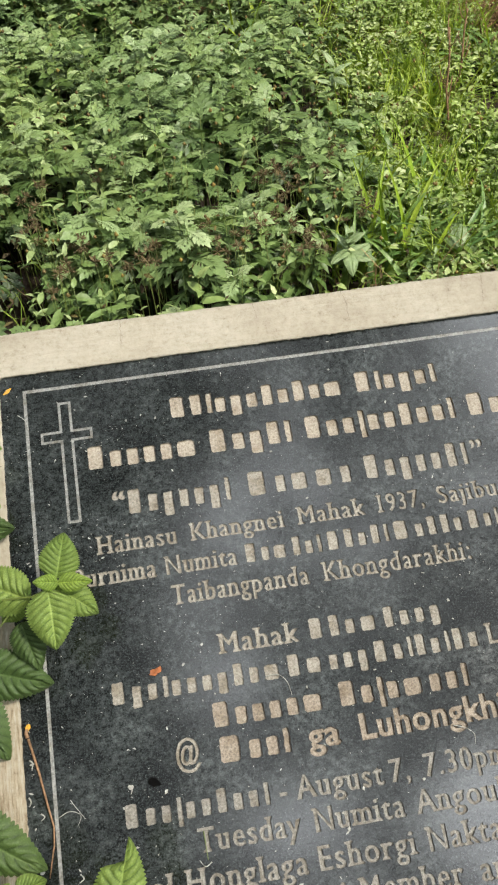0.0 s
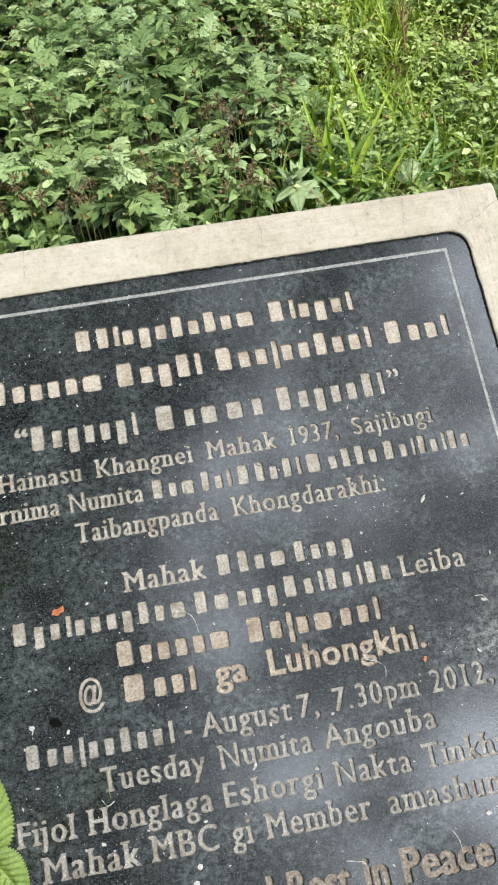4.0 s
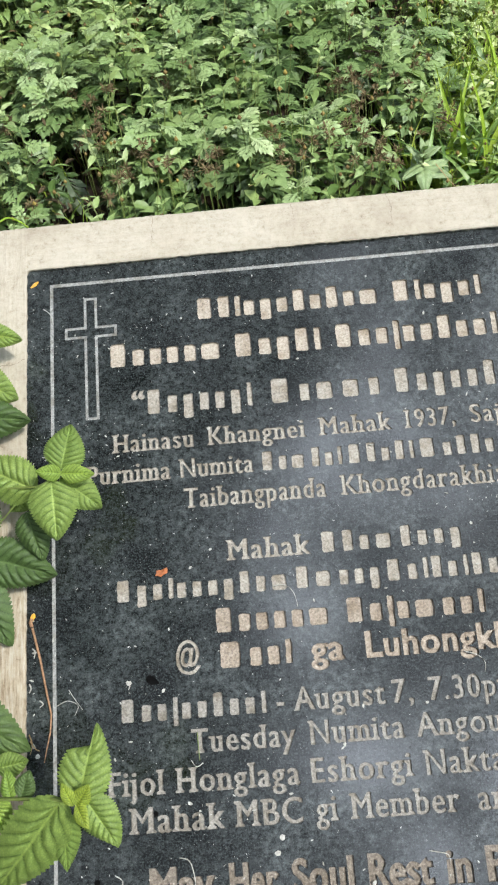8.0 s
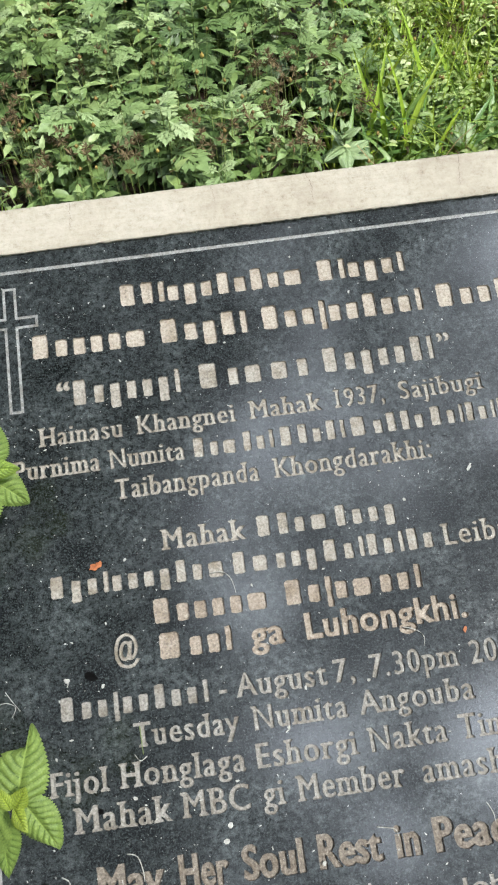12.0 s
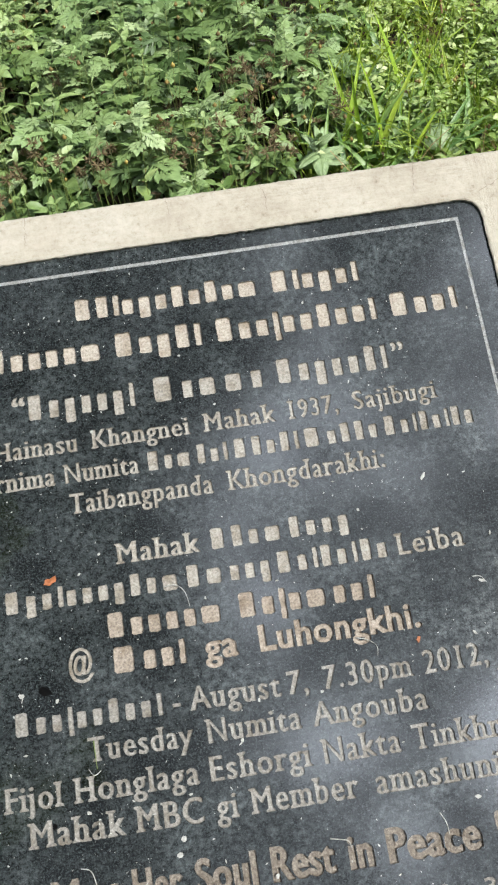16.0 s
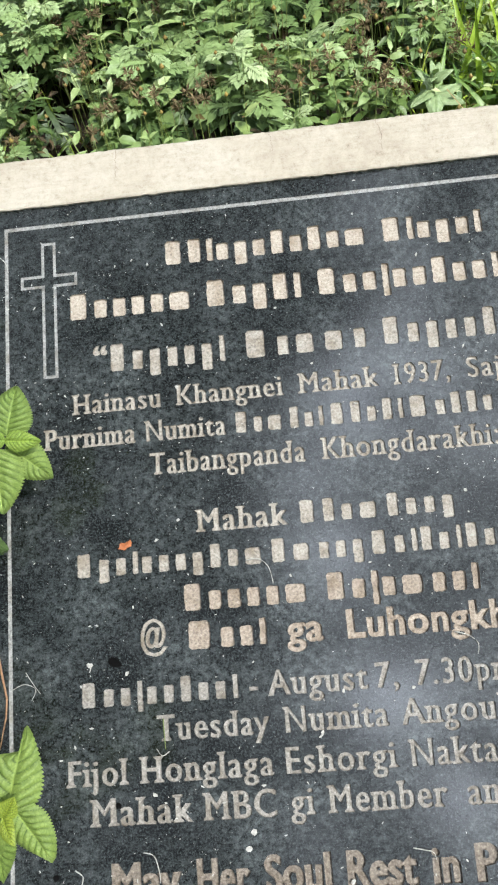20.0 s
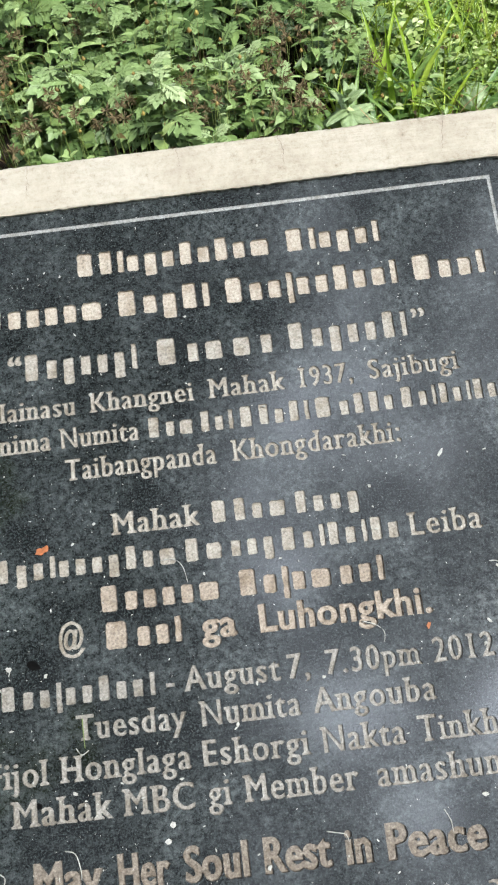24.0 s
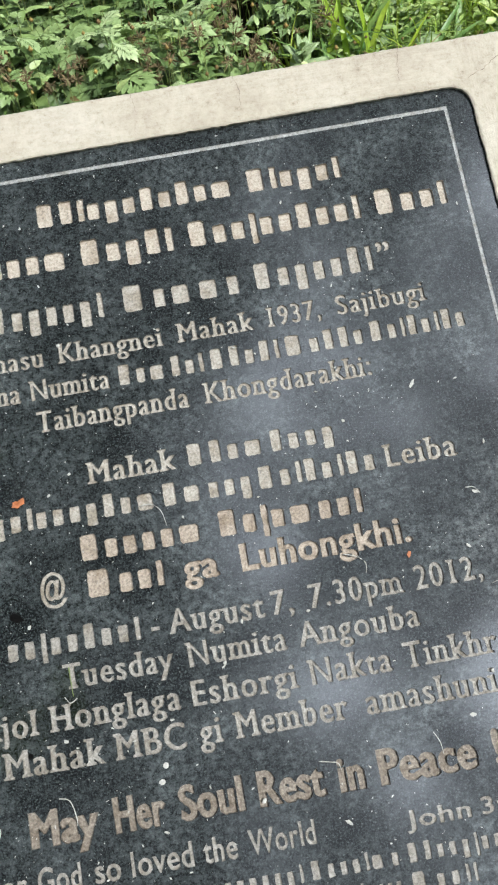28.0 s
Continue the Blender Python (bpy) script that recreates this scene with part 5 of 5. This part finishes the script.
thread([(0.222, -0.381), (0.229, -0.382), (0.234, -0.388)], "short pale plant thread", 0.0006)
thread([(0.226, -0.469), (0.232, -0.468), (0.236, -0.476)], "short pale plant thread", 0.0004)
thread([(-0.151, -0.503), (-0.157, -0.506), (-0.162, -0.500)], "curled pale plant thread on the granite", 0.0006)
thread([(-0.352, 0.074), (-0.346, 0.082), (-0.336, 0.086), (-0.322, 0.079), (-0.314, 0.072)], "yellow-green grass runner curled over the border corner", 0.0016, GRASS_BRIGHT, "grass_runner", "grass", 0.005)
thread([(0.147, -0.583), (0.151, -0.592), (0.152, -0.602)], "short pale plant thread", 0.0005)
for bend in ([(-0.3112, -0.388), (-0.3082, -0.391), (-0.3096, -0.397)], [(-0.3142, -0.421), (-0.3122, -0.425), (-0.3142, -0.429)], [(-0.304, -0.437), (-0.3005, -0.440), (-0.304, -0.443)], [(-0.272, -0.494), (-0.269, -0.498), (-0.2735, -0.501)], [(-0.2205, -0.426), (-0.217, -0.429), (-0.2185, -0.433)]):
    thread(bend, "short crescent-shaped pale petal curl", 0.0008, name="petal_curl", category="petal")
for bend in ([(-0.3145, -0.467), (-0.311, -0.476), (-0.3135, -0.485)], [(-0.3135, -0.473), (-0.308, -0.480), (-0.3045, -0.482)], [(-0.312, -0.655), (-0.304, -0.668), (-0.308, -0.682)], [(-0.3135, -0.668), (-0.307, -0.662), (-0.299, -0.664)]):
    thread(bend, "bit of pale straw caught along the inner edge", 0.0006, DRY, "straw", "straw")


def build_twig():
    ob = thing("twig", SLAB @ pose(-0.303, -0.43, 0), "thin brown dry twig lying along the border", "twig")
    pts = [(-0.008, 0.062, 0.002), (0.0, 0.03, 0.002), (0.006, 0.0, 0.0025), (0.0105, -0.02, 0.003), (0.0095, -0.036, 0.003), (0.006, -0.05, 0.002), (0.003, -0.063, 0.001)]
    part("stalk", tube(pts, 0.0013, 6, 0.35), TWIG_BROWN, ob)
    part("tip", tube([(-0.0085, 0.063, 0.002), (-0.0095, 0.067, 0.0028), (-0.0085, 0.071, 0.003)], 0.0019, 6, 0.8), TWIG_BROWN, ob)


build_twig()


def build_specks():
    """Bits too many to count: pale dust flecks and dark grains."""
    r2 = np.random.default_rng(3)
    tv = np.array([(1, 0, 0.2), (0.2, 0.7, 0.5), (-0.8, 0.3, 0.3), (-0.4, -0.7, 0.4), (0.5, -0.6, 0.2), (0, 0, 0.7)])
    tf = np.array([(5, 0, 1), (5, 1, 2), (5, 2, 3), (5, 3, 4), (5, 4, 0)])
    n = 1700
    u = np.where(r2.random(n) < 0.5, r2.uniform(-0.31, 0.31, n), np.clip(r2.normal(-0.2, 0.1, n), -0.31, 0.3))
    v = r2.uniform(-0.72, 0.025, n)
    hub = r2.integers(0, 26, n)
    hu, hv = r2.uniform(-0.3, 0.3, 26), r2.uniform(-0.7, 0.0, 26)
    near = r2.random(n) < 0.3
    u = np.clip(np.where(near, hu[hub] + r2.normal(0, 0.022, n), u), -0.312, 0.312)
    v = np.clip(np.where(near, hv[hub] + r2.normal(0, 0.012, n), v), -0.75, 0.025)
    sz = 0.00022 + 0.00040 * r2.random(n) ** 2 + 0.0005 * (r2.random(n) < 0.08)
    size = np.stack([sz * r2.uniform(0.8, 2.4, n), sz, sz * 0.6], -1)
    rot = turns(r2.uniform(0, 6.283, n), np.zeros(n), np.zeros(n))
    ob = quick_mesh("dust_flecks", [scatter(tv, tf, np.stack([u, v, 0 * u + 0.0001], -1), rot, size)], PETAL_WHITE)
    ob.matrix_world = SLAB @ pose(0, 0, 0)
    tagged(ob, "scattered tiny white flecks on the granite", "flecks", kind="stuff")


build_specks()


# ---- single plants that stand out behind the grave ----
def rosette(name, label, x, y, z, leaves, mat):
    """Broad-leaved plant: each leaf (turn, lift, length, width), from the lowest up."""
    ob = thing(name, pose(x, y, 0), label, "plant")
    stem = part("stem", tube([(0, 0, -0.02), (0.004, 0.002, z * 0.5), (0, 0, z)], 0.002, 6), STEM, ob)
    for k, (az, lift, ln, wd) in enumerate(leaves):
        a, e, at = radians(az), radians(lift), z * (0.62 + 0.38 * k / (len(leaves) - 1))
        tip = (ln * math.cos(a) * math.cos(e), ln * math.sin(a) * math.cos(e), at + ln * math.sin(e))
        leaf_part(big_leaf((0, 0, at), tip, wd * random.uniform(1.0, 1.35), 0.5, random.uniform(0.1, 0.45), random.uniform(-0.6, 0.6), 0.2, quilt=0.25), mat, stem)


rosette("broad_leaf_weed", "pale green broad-leaved weed close behind the border", 0.262, 0.71, 0.15, [(165, 14, 0.060, 0.025), (100, 30, 0.050, 0.022), (28, 18, 0.062, 0.025), (-28, 4, 0.058, 0.025), (-88, -6, 0.050, 0.023), (-145, 6, 0.054, 0.024), (130, 48, 0.042, 0.018), (55, 46, 0.042, 0.018), (-10, 50, 0.036, 0.016), (-115, 44, 0.036, 0.016), (90, 70, 0.027, 0.011), (-60, 70, 0.022, 0.010)], PALE_LEAF)
rosette("broad_leaf_weed", "grey-green broad-leaved weed on dry grass by the corner", 0.66, 0.50, 0.06, [(k * 47, (24, 4, 34)[k % 3], (0.036, 0.044, 0.028)[k % 3], (0.027, 0.033, 0.021)[k % 3]) for k in range(9)], PALE_LEAF)
rosette("broad_leaf_weed", "grey-green broad-leaved weed beside the grave edge", 0.575, 0.20, 0.05, [(100, 15, 0.056, 0.036), (20, 10, 0.052, 0.034), (195, 10, 0.050, 0.034), (-70, 5, 0.048, 0.032)], PALE_LEAF)
rosette("broad_leaf_weed", "dull grey-green lobed weed in long grass", 0.505, 0.778, 0.09, [(150, 5, 0.065, 0.06), (-20, 0, 0.06, 0.05), (60, 10, 0.05, 0.045), (-95, -5, 0.05, 0.045)], PALE_LEAF)
rosette("broad_leaf_weed", "small heart-leaved weed among cut-leaf weeds", 0.035, 0.752, 0.20, [(70, 25, 0.055, 0.048), (200, 10, 0.045, 0.03)], SHRUB_LEAF)
rosette("broad_leaf_weed", "dull green dock-like weed far behind the grave", 0.41, 1.50, 0.17, [(100, 45, 0.055, 0.020), (200, 35, 0.06, 0.022), (-70, 20, 0.06, 0.022), (20, 30, 0.055, 0.020), (150, 60, 0.05, 0.018)], PALE_LEAF)


for k, (x, y, size, tone) in enumerate([(0.545, 0.57, 0.045, G), (0.585, 0.345, 0.040, G), (0.555, 0.255, 0.038, PALE_LEAF), (0.66, 0.40, 0.050, D), (0.60, 0.19, 0.042, PALE_LEAF), (0.575, 0.12, 0.045, G), (0.70, 0.60, 0.050, D), (0.64, 0.02, 0.050, G), (0.55, -0.05, 0.045, PALE_LEAF)]):
    random.seed(40 + k)
    spun = random.uniform(0, 90)
    rosette("small_weed", "small pointed-leaf weed growing through dry straw", x, y, 0.035 + 0.01 * (k % 3), [(spun + 72 * j + random.uniform(-18, 18), random.uniform(5, 35), size * random.uniform(0.8, 1.2), size * random.uniform(0.36, 0.48)) for j in range(5)], tone)


def grass_tuft(x, y, blades, bright, seed):
    """Broad arching deep-green blades round the foot, and some long bright ones standing up."""
    rnd = random.Random(seed)
    ob = thing("grass_tuft", pose(x, y, 0), "tuft of long green grass, arching blades and bright upright ones", "grass", "tufts of long grass")
    for k in range(blades):
        up = k < bright
        az, ln, bend = rnd.uniform(0, 360), rnd.uniform(0.19, 0.30) if up else rnd.uniform(0.12, 0.22), rnd.uniform(0.25, 0.9) if up else rnd.uniform(1.2, 2.3)
        tv, tf = blade(bend, 8, rnd.uniform(0.0065, 0.0105) / 0.2)
        m = pose(rnd.uniform(-0.08, 0.08), rnd.uniform(-0.08, 0.08), -0.01, rnd.uniform(-16, 16), rnd.uniform(-10, 22), az)
        vs = [m @ Vector((p[0] * ln, p[1] * 0.2, p[2] * ln)) for p in tv]
        part("blade", (vs, [tuple(f) for f in tf], True), GRASS_BRIGHT if up else GRASS_DEEP, ob, "bright yellow-green blade" if up else "")


for k, (x, y, blades, bright) in enumerate([(0.385, 0.79, 38, 4), (0.45, 0.86, 34, 4), (0.36, 0.90, 22, 1), (0.52, 0.80, 24, 0), (0.42, 0.72, 16, 0), (0.47, 0.98, 20, 2), (0.58, 1.04, 14, 1), (0.31, 0.76, 12, 0), (0.44, 1.24, 14, 1), (0.20, 1.74, 18, 4), (0.27, 1.86, 16, 3), (0.12, 1.95, 14, 2), (0.36, 2.05, 16, 3), (-0.05, 1.42, 10, 1), (0.72, 1.30, 12, 1), (0.98, 1.10, 14, 2), (0.90, 1.72, 14, 2)]):
    grass_tuft(x, y, blades, bright, k + 1)


def build_buds():
    """Small yellow-brown flower buds on hair-thin stalks, too many to count."""
    n = 420
    x, y = rng.uniform(-0.9, 0.75, n), rng.uniform(0.45, 2.2, n)
    h = canopy(x, y) * rng.uniform(0.9, 1.2, n) + 0.015
    la, ln = rng.uniform(0, 6.283, n), rng.uniform(0, 0.3, n)
    g = np.array([(0, 0, -1), (1, 0, 0), (0, 1, 0), (-1, 0, 0), (0, -1, 0), (0, 0, 1.3)], float)
    gf = np.array([(0, 2, 1), (0, 3, 2), (0, 4, 3), (0, 1, 4), (5, 1, 2), (5, 2, 3), (5, 3, 4), (5, 4, 1)])
    pos = np.stack([x + np.cos(la) * ln * h, y + np.sin(la) * ln * h, h + 0.004], -1)
    size = np.repeat(rng.uniform(0.003, 0.0055, n)[:, None], 3, 1)
    tagged(quick_mesh("flower_buds", [scatter(g, gf, pos, turns(la, 0 * la, 0 * la), size)], BUD), "small yellow-brown flower buds above the weeds", "flower buds", kind="stuff")
    tagged(quick_mesh("bud_stalks", [stalks((x, y, h, la, ln), 0.0006)], STEM), "hair-thin stalks of the flower buds", "weeds", kind="stuff")


build_buds()


def seed_head(x, y, h, seed):
    rnd = random.Random(seed)
    ob = thing("dry_seed_head", pose(x, y, 0), "brown dried seed head on a thin stalk", "seed head", "dried seed heads")
    top = Vector((rnd.uniform(-0.02, 0.02), rnd.uniform(-0.02, 0.02), h))
    part("stalk", tube([(0, 0, -0.01), top * 0.5 + Vector((0.004, 0, 0)), top], 0.0007, 5), STEM, ob)
    vs, fs = [], []
    for k in range(18):
        d = Vector((rnd.gauss(0, 1), rnd.gauss(0, 1), rnd.gauss(0.4, 0.8))).normalized()
        a = d.orthogonal().normalized() * 0.0013
        b = d.cross(a)
        n = len(vs)
        tip = top + d * rnd.uniform(0.008, 0.019)
        mid = top + d * 0.008
        vs += [top, mid + a, mid + b, mid - a - b, tip]
        fs += [(n, n + 1, n + 2), (n, n + 2, n + 3), (n, n + 3, n + 1), (n + 4, n + 2, n + 1), (n + 4, n + 3, n + 2), (n + 4, n + 1, n + 3)]
    part("head", (vs, fs), SEED_BROWN, ob)


HEADS = [(0.122, 0.918), (0.15, 0.93), (0.316, 0.828), (0.129, 0.828), (0.148, 0.699), (-0.03, 0.65), (-0.137, 0.592), (0.105, 0.905), (0.17, 0.78), (0.335, 0.85), (-0.16, 0.61), (-0.27, 0.7), (0.09, 0.72), (0.6, 1.2), (0.71, 1.55), (-0.3, 0.62), (-0.34, 0.75), (-0.22, 0.6), (0.02, 0.62), (0.2, 0.72), (0.22, 0.95), (-0.06, 1.05), (-0.42, 0.95), (0.3, 1.1), (-0.267, 1.033), (-0.33, 0.91), (-0.354, 0.715), (-0.276, 0.698), (-0.115, 0.656), (-0.011, 0.634), (-0.02, 0.704), (0.053, 0.687), (0.113, 0.765), (0.159, 0.675), (0.339, 0.897), (-0.313, 0.567), (0.13, 0.945), (0.206, 0.97), (0.29, 0.954), (0.151, 0.803), (-0.221, 0.968), (-0.363, 0.844), (-0.258, 0.691), (0.177, 0.672), (-0.45, 0.62), (-0.52, 0.8)]
for k, (x, y) in enumerate(HEADS):
    h = 0.03 + 0.78 * float(canopy(np.array([x]), np.array([y]))[0])
    for j in range(3):
        away = random.Random(100 * k + j)
        seed_head(x + (j > 0) * away.uniform(-0.028, 0.028), y + (j > 0) * away.uniform(-0.028, 0.028), h * away.uniform(0.85, 1.05), 10 * k + j)


def dry_stalk(x, y, lean, h, seed):
    """Upright reddish-brown stalk with a few short side shoots."""
    rnd = random.Random(seed)
    ob = thing("dry_stalk", pose(x, y, 0), "tall reddish-brown dry stalk standing in the weeds", "stalk")
    pts = [(lean[0] * t + rnd.uniform(-0.006, 0.006), lean[1] * t + rnd.uniform(-0.006, 0.006), h * t - 0.01) for t in (0, 0.25, 0.5, 0.75, 1.0)]
    stem = part("stem", tube(pts, 0.0035, 7), TWIG_BROWN, ob)
    for k in range(5):
        a, t = rnd.uniform(0, 6.283), rnd.uniform(0.35, 0.95)
        p = Vector((lean[0] * t, lean[1] * t, h * t - 0.01))
        part("shoot", tube([p, p + Vector((0.02 * math.cos(a), 0.02 * math.sin(a), 0.02)), p + Vector((0.03 * math.cos(a), 0.03 * math.sin(a), 0.05))], 0.0016, 5), TWIG_BROWN, stem)


dry_stalk(0.69, 1.34, (-0.03, 0.02), 0.30, 4)
dry_stalk(0.80, 1.62, (0.02, 0.02), 0.24, 7)
